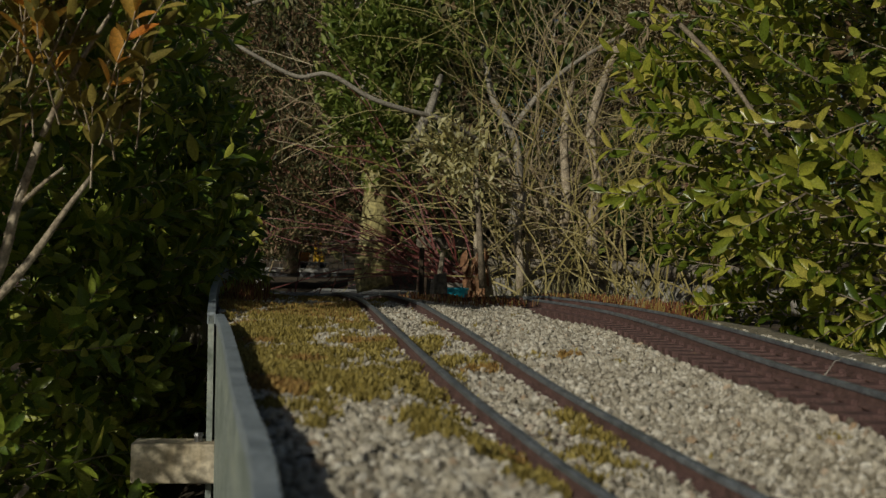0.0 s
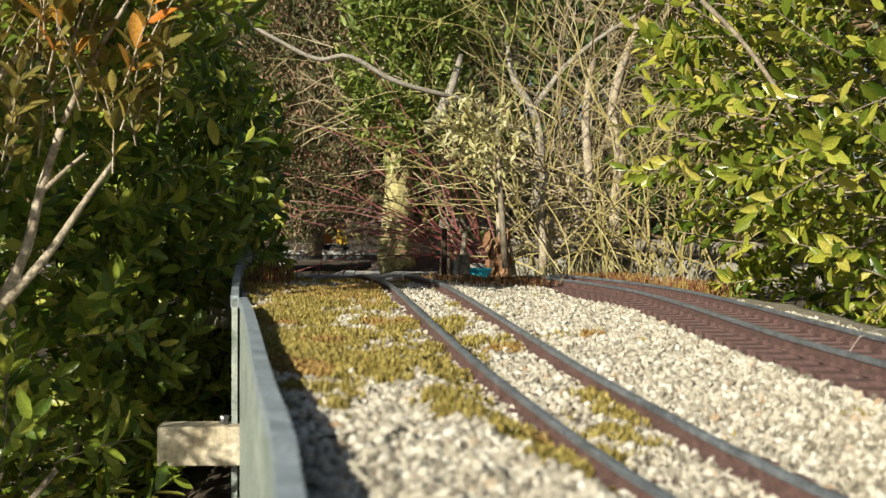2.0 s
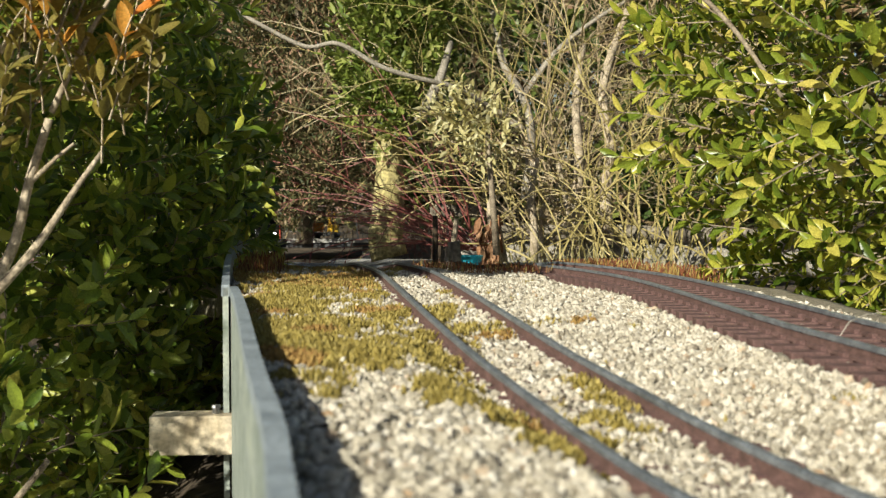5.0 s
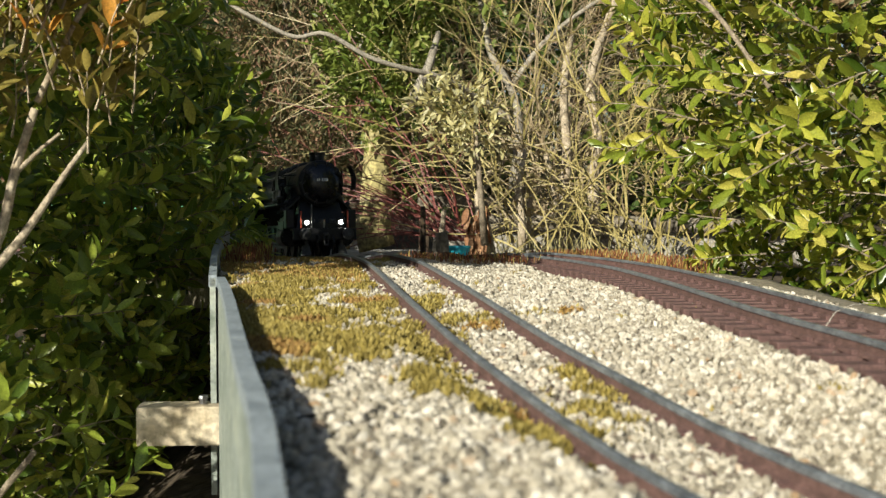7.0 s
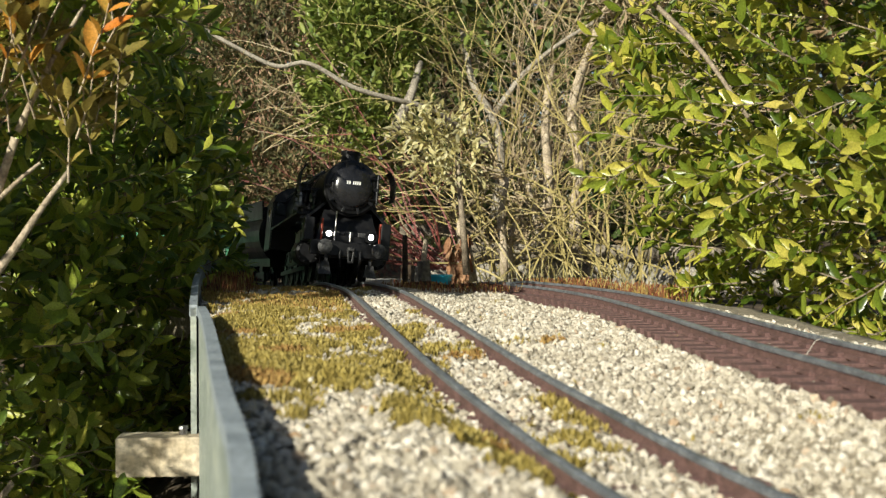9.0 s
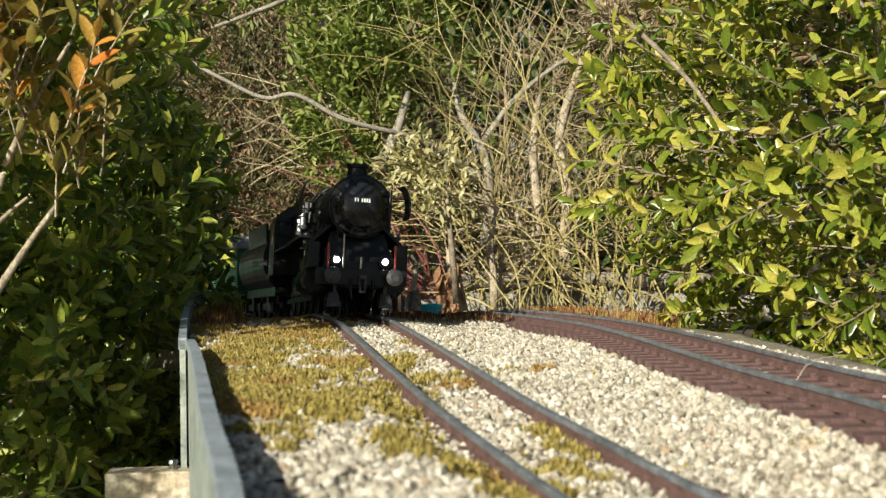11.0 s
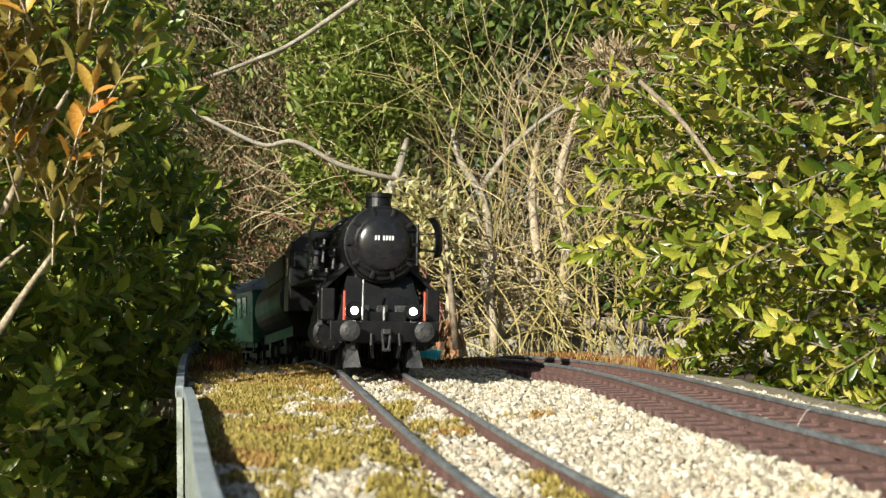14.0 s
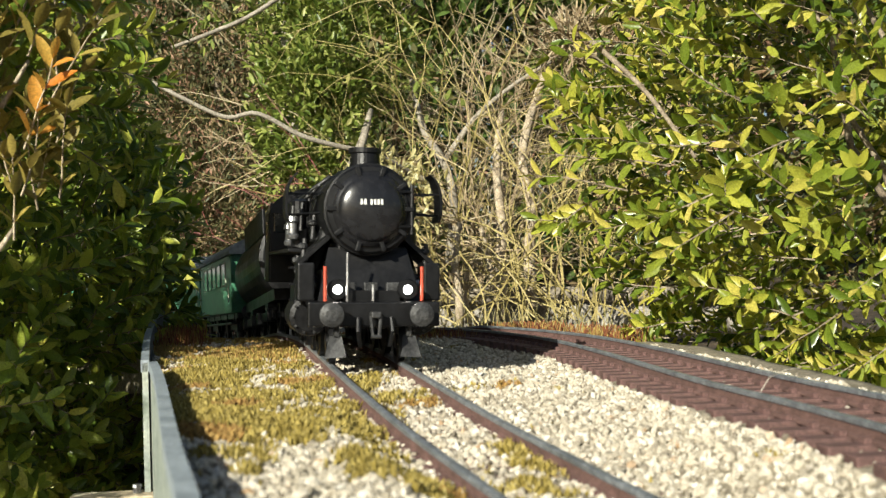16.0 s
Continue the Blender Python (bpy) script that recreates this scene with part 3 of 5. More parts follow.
# ---- shrubs ----
def build_bush(label, shells, keep, size, mats, seed, root, near, category="shrub", shrub="box_shrub", pairs=(5, 9), reach=(0.05, 0.10), stems=9, extra=()):
    """A broad-leaved shrub. shells: (centre, radii, number of sprigs); near(p) picks the leaves that are parts of their own;
    extra: (centre, radii, number, material, size) for discoloured sprigs."""
    rng = random.Random(seed)
    bush = thing(shrub, Matrix.Translation(root), label, category)
    off = Vector(root)
    leaves, tv, tf = [], [], []
    for centre, radii, n in shells:
        made = 0
        while made < n:
            d = Vector((rng.gauss(0, 1), rng.gauss(0, 1), rng.gauss(0, 1))).normalized()
            lump = 1 + 0.16 * noise.noise(d * 3.1 + Vector((seed, 0, 0))) + 0.10 * noise.noise(d * 8.0)
            r = lump * (1 - 0.35 * rng.random() ** 1.6)
            p = Vector((centre[0] + d.x * radii[0] * r, centre[1] + d.y * radii[1] * r, centre[2] + d.z * radii[2] * r))
            if not keep(p):
                made += 0.2
                continue
            out = (Vector((d.x / radii[0], d.y / radii[1], d.z / radii[2])).normalized() + Vector((rng.uniform(-0.5, 0.5), rng.uniform(-0.5, 0.5), rng.uniform(-0.1, 0.7))))
            sprig(rng, p - off, out, rng.uniform(*reach), size, rng.randint(*pairs), leaves, tv, tf)
            made += 1
    for i in range(stems):
        a = 2 * math.pi * i / stems
        centre, radii, _ = shells[i % len(shells)]
        start = Vector((0.03 * math.cos(a), 0.03 * math.sin(a), 0))
        goal = Vector(centre) - off + Vector((0.6 * radii[0] * math.cos(a), 0.6 * radii[1] * math.sin(a), rng.uniform(0.0, 0.7) * radii[2]))
        pts = [start.lerp(goal, k / 6) + Vector((rng.uniform(-1, 1), rng.uniform(-1, 1), 0)) * 0.02 * (k % 7 > 0) for k in range(7)]
        sv, sf = [], []
        tube(sv, sf, pts, 0.007, 0.002, 6)
        arrays("stem", sv, sf, M_TWIG, bush, "", True)
    tagged(arrays("twig", tv, tf, M_TWIG, bush, "thin brown leafy twigs"), kind="stuff")
    single, rest = [], []
    for leaf in leaves:
        (single if len(single) < 300 and near(Vector(leaf[0]) + off) else rest).append(leaf)
    leaf_cloud("foliage", rest, mats[0], bush)
    data = bpy.data.meshes.new("leaf")
    data.from_pydata(LEAF_V.tolist(), [], LEAF_F)
    data.polygons.foreach_set("use_smooth", [True] * len(LEAF_F))
    for p, x, y, z, s in single:
        ob = linked("leaf", data, mats[1], bush)
        m = Matrix((x, y, z)).transposed().to_4x4() @ Matrix.Scale(s, 4)
        m.translation = p
        ob.matrix_basis = m
    for k, (centre, radii, n, mat, big) in enumerate(extra):
        more, ev, ef = [], [], []
        for _ in range(n):
            p = Vector([c + rng.uniform(-1, 1) * r for c, r in zip(centre, radii)])
            sprig(rng, p - off, (rng.uniform(-0.5, 0.5), rng.uniform(-0.5, 0.5), 1), rng.uniform(*reach), big, rng.randint(3, 5), more, ev, ef)
        leaf_cloud("foliage", more, mat, bush, "yellowing and orange winter leaves")
        tagged(arrays("twig", ev, ef, M_PALE, bush, "pale thin twigs"), kind="stuff")
    return bush


def bare_stems(bush, lines, mat, name="stem", label=""):
    """Thick bare stems of their own; lines: (points, thick end, thin end)."""
    off = bush.matrix_world.translation
    for pts, r0, r1 in lines:
        v, f = [], []
        tube(v, f, [p - off for p in smooth_line(pts, 0.012)], r0, r1, 7)
        arrays(name, v, f, mat, bush, label, True)


def thicket(label, root, count, spread, tall, r, mat, seed, lean=(0, 0, 1), bend=0.22, droop=0.04, forks=3, name="dogwood_shrub", category="shrub", bases=None):
    """A bare winter shrub of many thin wands."""
    rng = random.Random(seed)
    bush = thing(name, Matrix.Translation(root), label, category)
    v, f = [], []
    for i in range(count):
        a = Vector((rng.uniform(-spread, spread), rng.uniform(-spread, spread), 0))
        d = Vector(lean) + Vector((rng.uniform(-1.0, 1.0), rng.uniform(-0.5, 0.5), rng.uniform(-0.3, 0.5)))
        long = rng.uniform(0.5, 1.1) * tall
        pts = wander(rng, a, d, long, 12, bend, droop)
        wv, wf = [], []
        tube(wv, wf, pts, r * rng.uniform(0.7, 1.3), r * 0.35, 4)
        arrays("wand", wv, wf, mat, bush)
        for _ in range(forks):
            k = rng.randint(3, 11)
            e = (pts[k] - pts[k - 1]).normalized() + Vector((rng.uniform(-1, 1), rng.uniform(-1, 1), rng.uniform(-0.8, 0.6)))
            side = wander(rng, pts[k], e, long * rng.uniform(0.2, 0.55), 7, bend * 1.2, droop)
            tube(v, f, side, r * 0.5, r * 0.22, 3)
            for _ in range(2):
                j = rng.randint(2, 6)
                e = (side[j] - side[j - 1]).normalized() + Vector((rng.uniform(-1, 1), rng.uniform(-1, 1), rng.uniform(-0.8, 0.6)))
                tube(v, f, wander(rng, side[j], e, long * rng.uniform(0.08, 0.2), 4, bend), r * 0.3, r * 0.18, 3)
    if v:
        tagged(arrays("twig", v, f, mat, bush, "fine side twigs"), kind="stuff")
    return bush


def leafy_mass(name, label, category, shells, size, mat, seed, shape=(LEAF_V, LEAF_F), per=14, clump=0.05, root=(0, 0, 0), trunk=None, up=0.4):
    """A crown of many small clumps with an uneven outline. shells: (centre, radii, clumps)."""
    rng = random.Random(seed)
    ob = thing(name, Matrix.Translation(root), label, category)
    off, leaves = Vector(root), []
    for centre, radii, n in shells:
        for _ in range(n):
            d = Vector((rng.gauss(0, 1), rng.gauss(0, 1), rng.gauss(0, 1))).normalized()
            r = (1 + 0.25 * noise.noise(d * 4 + Vector((seed, 1, 0)))) * (1 - 0.6 * rng.random() ** 2)
            p = Vector([c + d[i] * radii[i] * r for i, c in enumerate(centre)]) - off
            axis = (d + Vector((rng.uniform(-0.6, 0.6), rng.uniform(-0.6, 0.6), up + rng.uniform(-0.3, 0.6)))).normalized()
            for k in range(per):
                q = p + axis * clump * k / per + Vector((rng.gauss(0, 1), rng.gauss(0, 1), rng.gauss(0, 1))) * clump * 0.16
                along = axis * 0.9 + Vector((rng.uniform(-1, 1), rng.uniform(-1, 1), rng.uniform(-1, 1)))
                leaves.append((q, *leaf_axes(rng, along, (rng.uniform(-1, 1), rng.uniform(-1, 1), 1)), size * rng.uniform(0.6, 1.2)))
    leaf_cloud("crown", leaves, mat, ob, "", shape)
    if trunk:
        v, f = [], []
        tube(v, f, [Vector(p) - off for p in trunk[0]], trunk[1], trunk[2], 8)
        arrays("trunk", v, f, M_TWIG, ob, "", True)
    return ob

# ---- train, scale 1 : 32 ----
S = 1 / 32


def sbox(bm, x0, x1, y0, y1, z0, z1, bevel=0.0):
    box(bm, x0 * S, x1 * S, y0 * S, y1 * S, z0 * S, z1 * S, bevel * S)


def srod(bm, a, b, r, r1=None, seg=12):
    rod(bm, Vector(a) * S, Vector(b) * S, r * S, None if r1 is None else r1 * S, seg)


def slathe(bm, profile, centre, axis, seg=40):
    lathe(bm, [(d * S, r * S) for d, r in profile], Vector(centre) * S, axis, seg)


def build_buffers(parent, y, out):
    """Two buffers on a beam at y; out is -1 at the front and 1 at the back."""
    for x in (-0.875, 0.875):
        bm = bmesh.new()
        srod(bm, (x, y, 1.05), (x, y + out * 0.2, 1.05), 0.13, 0.13, 16)
        slathe(bm, [(0.2, 0.10), (0.34, 0.10), (0.35, 0.24), (0.39, 0.235), (0.425, 0.12), (0.43, 0.01)], (x, y, 1.05), (0, out, 0), 28)
        part("buffer", bm, M_DULL, parent, "round worn iron buffer", smooth=False)


def wheel(parent, x, y, radius, spokes, mat):
    """One wheel with tyre, spokes and hub; it spins about its own x axis."""
    bm = bmesh.new()
    slathe(bm, [(-0.11, 0.16), (-0.04, 0.17), (-0.03, radius - 0.09), (-0.07, radius - 0.085), (-0.07, radius), (0.05, radius), (0.05, radius + 0.05), (0.08, radius + 0.05), (0.08, radius - 0.09), (0.04, radius - 0.1), (0.04, 0.16), (0.10, 0.15)], (0, 0, 0), (1, 0, 0) if x < 0 else (-1, 0, 0), 28)
    ob = part("wheel", bm, mat, parent)
    ob.location = Vector((x, y, radius)) * S
    return ob


WHEELS = []


FACE, BOILER = 0.70, 3.13


def build_loco():
    loco = thing("steam_locomotive", Matrix(), "black model steam locomotive with domed smokebox door and lit headlamps", "locomotive")
    # frame, running board and buffer beam
    bm = bmesh.new()
    sbox(bm, -0.55, 0.55, 0.3, 12.4, 0.75, 1.5)
    sbox(bm, -0.95, 0.95, 0.9, 3.2, 0.8, 1.9)
    part("frame", bm, M_BLACK, loco)
    bm = bmesh.new()
    sbox(bm, -1.30, 1.30, 0.0, 0.18, 0.80, 1.28, 0.03)
    sbox(bm, -1.25, 1.25, 0.18, 1.1, 1.20, 1.28, 0.02)
    part("buffer_beam", bm, M_BLACK, loco)
    build_buffers(loco, 0.0, -1)
    bm = bmesh.new()
    sbox(bm, -1.5, -0.95, 2.6, 10.4, 2.28, 2.36, 0.02)
    sbox(bm, 0.95, 1.5, 2.6, 10.4, 2.28, 2.36, 0.02)
    part("running_board", bm, M_BLACK, loco)
    # boiler and smokebox
    bm = bmesh.new()
    slathe(bm, [(0.0, 0.85), (0.02, 0.93), (0.14, 0.95), (0.16, 0.92), (2.3, 0.92), (2.32, 0.94), (2.42, 0.94), (2.44, 0.89), (7.3, 0.89), (8.6, 0.94), (9.95, 0.96)], (0, FACE, BOILER), (0, 1, 0), 48)
    boiler = part("boiler", bm, M_BLACK, loco, smooth=False)
    for y in (4.4, 5.9, 7.4):
        bm = bmesh.new()
        slathe(bm, [(0, 0.90), (0, 0.918), (0.09, 0.918), (0.09, 0.90)], (0, y, BOILER), (0, 1, 0), 48)
        part("boiler_band", bm, M_BLACK, boiler)
    bm = bmesh.new()
    slathe(bm, [(0.0, 0.88), (0.05, 0.90), (0.09, 0.86), (0.10, 0.76)], (0, FACE + 0.01, BOILER), (0, -1, 0), 48)
    part("smokebox_ring", bm, M_BLACK, boiler, "black ring round the smokebox door")
    bm = bmesh.new()
    slathe(bm, [(0.0, 0.765), (0.07, 0.765), (0.08, 0.70), (0.12, 0.68)] + [(0.12 + 0.20 * math.cos(a), 0.66 * math.sin(a) + 0.004) for a in [math.pi / 2 * (1 - k / 9) for k in range(10)]], (0, FACE - 0.07, BOILER), (0, -1, 0), 56)
    door = part("smokebox_door", bm, M_DOOR, boiler, "glossy black domed smokebox door", smooth=True)
    for k in range(10):
        a = 2 * math.pi * (k + 0.5) / 10
        bm = bmesh.new()
        sbox(bm, -0.045, 0.045, -0.05, 0.05, -0.10, 0.10, 0.015)
        dog = part("door_clamp", bm, M_BLACK, boiler)
        dog.location = Vector((0.79 * math.sin(a), FACE - 0.12, BOILER + 0.79 * math.cos(a))) * S
        dog.rotation_euler = (0, a, 0)
    bm = bmesh.new()
    for z in (-0.35, 0.35):
        srod(bm, (0.55, FACE - 0.19, BOILER + z), (0.84, FACE - 0.12, BOILER + z), 0.035, 0.035, 6)
    srod(bm, (0.84, FACE - 0.12, BOILER - 0.5), (0.84, FACE - 0.12, BOILER + 0.5), 0.04, 0.04, 8)
    part("hinge", bm, M_BLACK, boiler)
    # the plate's characters as plain bars on the curve of the door
    for x in (-0.215, -0.145, -0.02, 0.05, 0.12, 0.19):
        bm = bmesh.new()
        sbox(bm, -0.022, 0.022, -0.012, 0.012, -0.055, 0.055)
        bar = part("number_bar", bm, M_WHITE, door, "white painted number mark")
        deep = 0.12 + 0.20 * math.sqrt(1 - (x * x + 0.13 ** 2) / 0.66 ** 2)
        bar.location = Vector((x, FACE - 0.07 - deep - 0.004, BOILER + 0.13)) * S
        bar.rotation_euler = (radians(-6), 0, radians(x * 22))
    # chimney and domes
    bm = bmesh.new()
    slathe(bm, [(0.0, 0.44), (0.08, 0.33), (0.34, 0.30), (0.36, 0.34), (0.46, 0.34), (0.46, 0.26), (0.35, 0.24)], (0, 1.45, 3.97), (0, 0, 1), 28)
    part("chimney", bm, M_BLACK, loco)
    for y, r, h in ((3.9, 0.36, 0.32), (5.6, 0.38, 0.34), (7.0, 0.36, 0.32)):
        bm = bmesh.new()
        slathe(bm, [(0.0, r), (h * 0.55, r * 0.98), (h * 0.8, r * 0.85), (h * 0.95, r * 0.5), (h, 0.02)], (0, y, 3.87), (0, 0, 1), 24)
        part("dome", bm, M_BLACK, loco, smooth=True)
    # smoke deflectors, curved in at the top
    for s in (-1, 1):
        bm = bmesh.new()
        prof = [(1.55, 2.90), (1.60, 3.1), (1.60, 3.4), (1.56, 3.62), (1.48, 3.80), (1.38, 3.90)]
        rows = []
        for y in (1.45, 2.15):
            rows.append([bm.verts.new(Vector((s * (x + d), y, z)) * S) for d in (0, 0.05) for x, z in prof])
        n = len(prof)
        for j in range(n - 1):
            for o in (0, n):
                bm.faces.new((rows[0][o + j], rows[0][o + j + 1], rows[1][o + j + 1], rows[1][o + j]))
            for r in rows:
                bm.faces.new((r[j], r[j + 1], r[n + j + 1], r[n + j]))
        for j in (0, n - 1):
            bm.faces.new((rows[0][j], rows[1][j], rows[1][n + j], rows[0][n + j]))
        bmesh.ops.recalc_face_normals(bm, faces=bm.faces)
        plate = part("smoke_deflector", bm, M_BLACK, loco, "black curved smoke deflector plate")
        for y in (1.55, 2.05):
            bm = bmesh.new()
            srod(bm, (s * 0.85, y, 3.5), (s * 1.60, y, 3.5), 0.014, 0.014, 6)
            part("stay", bm, M_BLACK, plate)
            bm = bmesh.new()
            srod(bm, (s * 0.88, y, 3.1), (s * 1.57, y, 3.05), 0.014, 0.014, 6)
            part("stay", bm, M_BLACK, plate)
    # saddle under the smokebox, sloping apron and side skirts
    bm = bmesh.new()
    sbox(bm, -0.62, 0.62, 1.0, 3.0, 1.85, 2.55, 0.05)
    part("saddle", bm, M_BLACK, loco)
    bm = bmesh.new()
    v = [bm.verts.new(Vector(c) * S) for c in ((-1.05, 0.62, 1.28), (1.05, 0.62, 1.28), (0.80, 1.02, 2.36), (-0.80, 1.02, 2.36), (-1.05, 0.72, 1.28), (1.05, 0.72, 1.28), (0.80, 1.12, 2.36), (-0.80, 1.12, 2.36))]
    for f in ((0, 1, 2, 3), (7, 6, 5, 4), (0, 4, 5, 1), (1, 5, 6, 2), (2, 6, 7, 3), (3, 7, 4, 0)):
        bm.faces.new([v[i] for i in f])
    bmesh.ops.recalc_face_normals(bm, faces=bm.faces)
    apron = part("apron", bm, M_BLACK, loco)
    for x in (-0.45, 0.0, 0.45):
        bm = bmesh.new()
        sbox(bm, x - 0.14, x + 0.14, 0.50, 0.60, 1.42, 1.66, 0.03)
        part("hatch", bm, M_DULL, apron, "dull iron access hatch")
    for s in (-1, 1):
        bm = bmesh.new()
        v = [bm.verts.new(Vector(c) * S) for c in ((s * 0.80, 1.15, 2.62), (s * 1.42, 1.15, 2.06), (s * 1.42, 2.70, 2.06), (s * 0.80, 2.70, 2.62), (s * 0.74, 1.15, 2.56), (s * 1.36, 1.15, 2.00), (s * 1.36, 2.70, 2.00), (s * 0.74, 2.70, 2.56))]
        for f in ((0, 1, 2, 3), (7, 6, 5, 4), (0, 4, 5, 1), (1, 5, 6, 2), (2, 6, 7, 3), (3, 7, 4, 0)):
            bm.faces.new([v[i] for i in f])
        bmesh.ops.recalc_face_normals(bm, faces=bm.faces)
        part("skirt", bm, M_BLACK, loco)
    # cylinders and valve chests
    for s in (-1, 1):
        bm = bmesh.new()
        slathe(bm, [(0, 0.30), (0.03, 0.40), (0.10, 0.42), (1.25, 0.42), (1.32, 0.38), (1.34, 0.2)], (s * 1.15, 1.45, 0.95), (0, 1, 0), 26)
        slathe(bm, [(0, 0.16), (0.02, 0.24), (1.4, 0.24), (1.45, 0.1)], (s * 1.15, 1.35, 1.58), (0, 1, 0), 20)
        sbox(bm, s * 1.15 - 0.3, s * 1.15 + 0.3, 1.5, 2.75, 0.95, 1.6, 0.04)
        cyl = part("cylinder", bm, M_BLACK, loco)
        bm = bmesh.new()
        slathe(bm, [(0.0, 0.13), (0.05, 0.15), (0.10, 0.13), (0.13, 0.05)], (s * 1.15, 1.36, 1.58), (0, -1, 0), 16)
        part("valve_cover", bm, M_STEEL, cyl, "bright steel valve cover")
        bm = bmesh.new()
        for k in range(10):
            a = 2 * math.pi * k / 10
            c = Vector((s * 1.15 + 0.34 * math.cos(a), 1.45, 0.95 + 0.34 * math.sin(a)))
            srod(bm, c, c + Vector((0, -0.05, 0)), 0.03, 0.03, 6)
        part("bolt_ring", bm, M_DULL, cyl, "dull iron cover bolts")
    # wheels and rods
    lead = wheel(loco, 0.72, 1.35, 0.42, 9, M_BLACK), wheel(loco, -0.72, 1.35, 0.42, 9, M_BLACK)
    WHEELS.extend((w, 0.42) for w in lead)
    for y in (3.3, 4.95, 6.6, 8.25, 9.9):
        for x in (-0.72, 0.72):
            WHEELS.append((wheel(loco, x, y, 0.70, 13, M_BLACK), 0.70))
    for s in (-1, 1):
        bm = bmesh.new()
        sbox(bm, s * 0.95 - 0.04, s * 0.95 + 0.04, 3.2, 10.0, 0.42, 0.58, 0.02)
        part("coupling_rod", bm, M_DULL, loco)
        bm = bmesh.new()
        sbox(bm, s * 1.12 - 0.04, s * 1.12 + 0.04, 2.7, 6.6, 0.62, 0.76, 0.02)
        srod(bm, (s * 1.12, 2.6, 0.95), (s * 1.12, 3.8, 0.95), 0.06, 0.06, 8)
        part("connecting_rod", bm, M_DULL, loco)
    # pumps and pipes along the boiler
    for s in (-1, 1):
        for y in (3.2, 4.4):
            bm = bmesh.new()
            slathe(bm, [(0, 0.10), (0.04, 0.20), (0.45, 0.20), (0.5, 0.14), (0.7, 0.14), (0.74, 0.2), (1.05, 0.2), (1.1, 0.08)], (s * 1.2, y, 2.36), (0, 0, 1), 14)
            part("pump", bm, M_BLACK, loco)
        bm = bmesh.new()
        for z, r in ((3.55, 0.03), (2.75, 0.045), (2.55, 0.035)):
            x = s * (math.sqrt(max(0.05, 1.0 - (z - BOILER) ** 2)) + 0.05)
            srod(bm, (x, 2.4, z), (x, 10.4, z), r, r, 6)
        part("pipe", bm, M_DULL if s < 0 else M_BLACK, loco)
        bm = bmesh.new()
        srod(bm, (s * 1.33, 2.5, 2.0), (s * 1.33, 2.5, 1.25), 0.03, 0.03, 6)
        for z in (1.25, 1.6, 1.95):
            sbox(bm, s * 1.33 - 0.16, s * 1.33 + 0.16, 2.42, 2.62, z - 0.02, z + 0.02)
        part("step", bm, M_BLACK, loco)
    # steam pipes down to the cylinders
    for s in (-1, 1):
        bm = bmesh.new()
        srod(bm, (s * 0.72, 2.1, 2.75), (s * 1.1, 2.1, 1.7), 0.16, 0.16, 12)
        part("steam_pipe", bm, M_BLACK, loco)
    # sand pipes curving down over the boiler, feed pump and injector
    for y, top in ((3.7, 3.95), (5.3, 3.97), (6.2, 3.97)):
        for s in (-1, 1):
            sv, sf = [], []
            tube(sv, sf, [Vector((s * 1.0 * math.sin(a), y + 0.15 * a, BOILER + 1.0 * math.cos(a))) * S for a in [0.5 + 0.17 * k for k in range(9)]], 0.045 * S, 0.045 * S, 7)
            arrays("sand_pipe", sv, sf, M_DULL, loco, "dull iron sand pipe", True)
    for y, z in ((2.9, 2.55), (3.7, 2.42)):
        bm = bmesh.new()
        slathe(bm, [(0, 0.05), (0.02, 0.13), (0.10, 0.15), (0.14, 0.11), (0.36, 0.11), (0.40, 0.15), (0.50, 0.13), (0.52, 0.04)], (-1.38, y, z), (0, 0, 1), 14)
        part("feed_pump", bm, M_STEEL, loco, "worn steel feed pump")
    # small fittings along the left side and front
    for x, y, z, long, r in ((-1.28, 1.5, 2.05, 0.5, 0.05), (-1.38, 2.0, 1.85, 0.35, 0.04), (-1.22, 2.7, 2.75, 0.6, 0.05), (-1.05, 1.9, 2.55, 0.5, 0.045), (-1.40, 3.1, 2.6, 0.7, 0.04), (1.25, 1.4, 1.95, 0.5, 0.05)):
        bm = bmesh.new()
        srod(bm, (x, y, z), (x + 0.04, y, z + long), r, r, 8)
        slathe(bm, [(0, r), (0.03, r * 2.2), (0.10, r * 2.2), (0.13, r)], (x, y, z + long * 0.55), (0, 0, 1), 10)
        part("valve", bm, M_DULL, loco, "dull iron valve with flange")
    for s in (-1, 1):
        bm = bmesh.new()
        srod(bm, (s * 1.0, 1.0, 3.62), (s * 1.0, 10.3, 3.62), 0.022, 0.022, 6)
        part("handrail", bm, M_STEEL, loco, "bright steel handrail along the boiler")
        bm = bmesh.new()
        sbox(bm, s * 1.28 - 0.17, s * 1.28 + 0.17, 0.7, 1.35, 1.28, 2.05, 0.04)
        part("front_casing", bm, M_BLACK, loco)
    # cab
    bm = bmesh.new()
    sbox(bm, -1.46, 1.46, 10.5, 10.6, 1.5, 3.75, 0.02)
    for s in (-1, 1):
        sbox(bm, s * 1.46 - 0.04, s * 1.46 + 0.04, 10.6, 12.6, 1.5, 3.45, 0.02)
    cab = part("cab", bm, M_BLACK, loco)
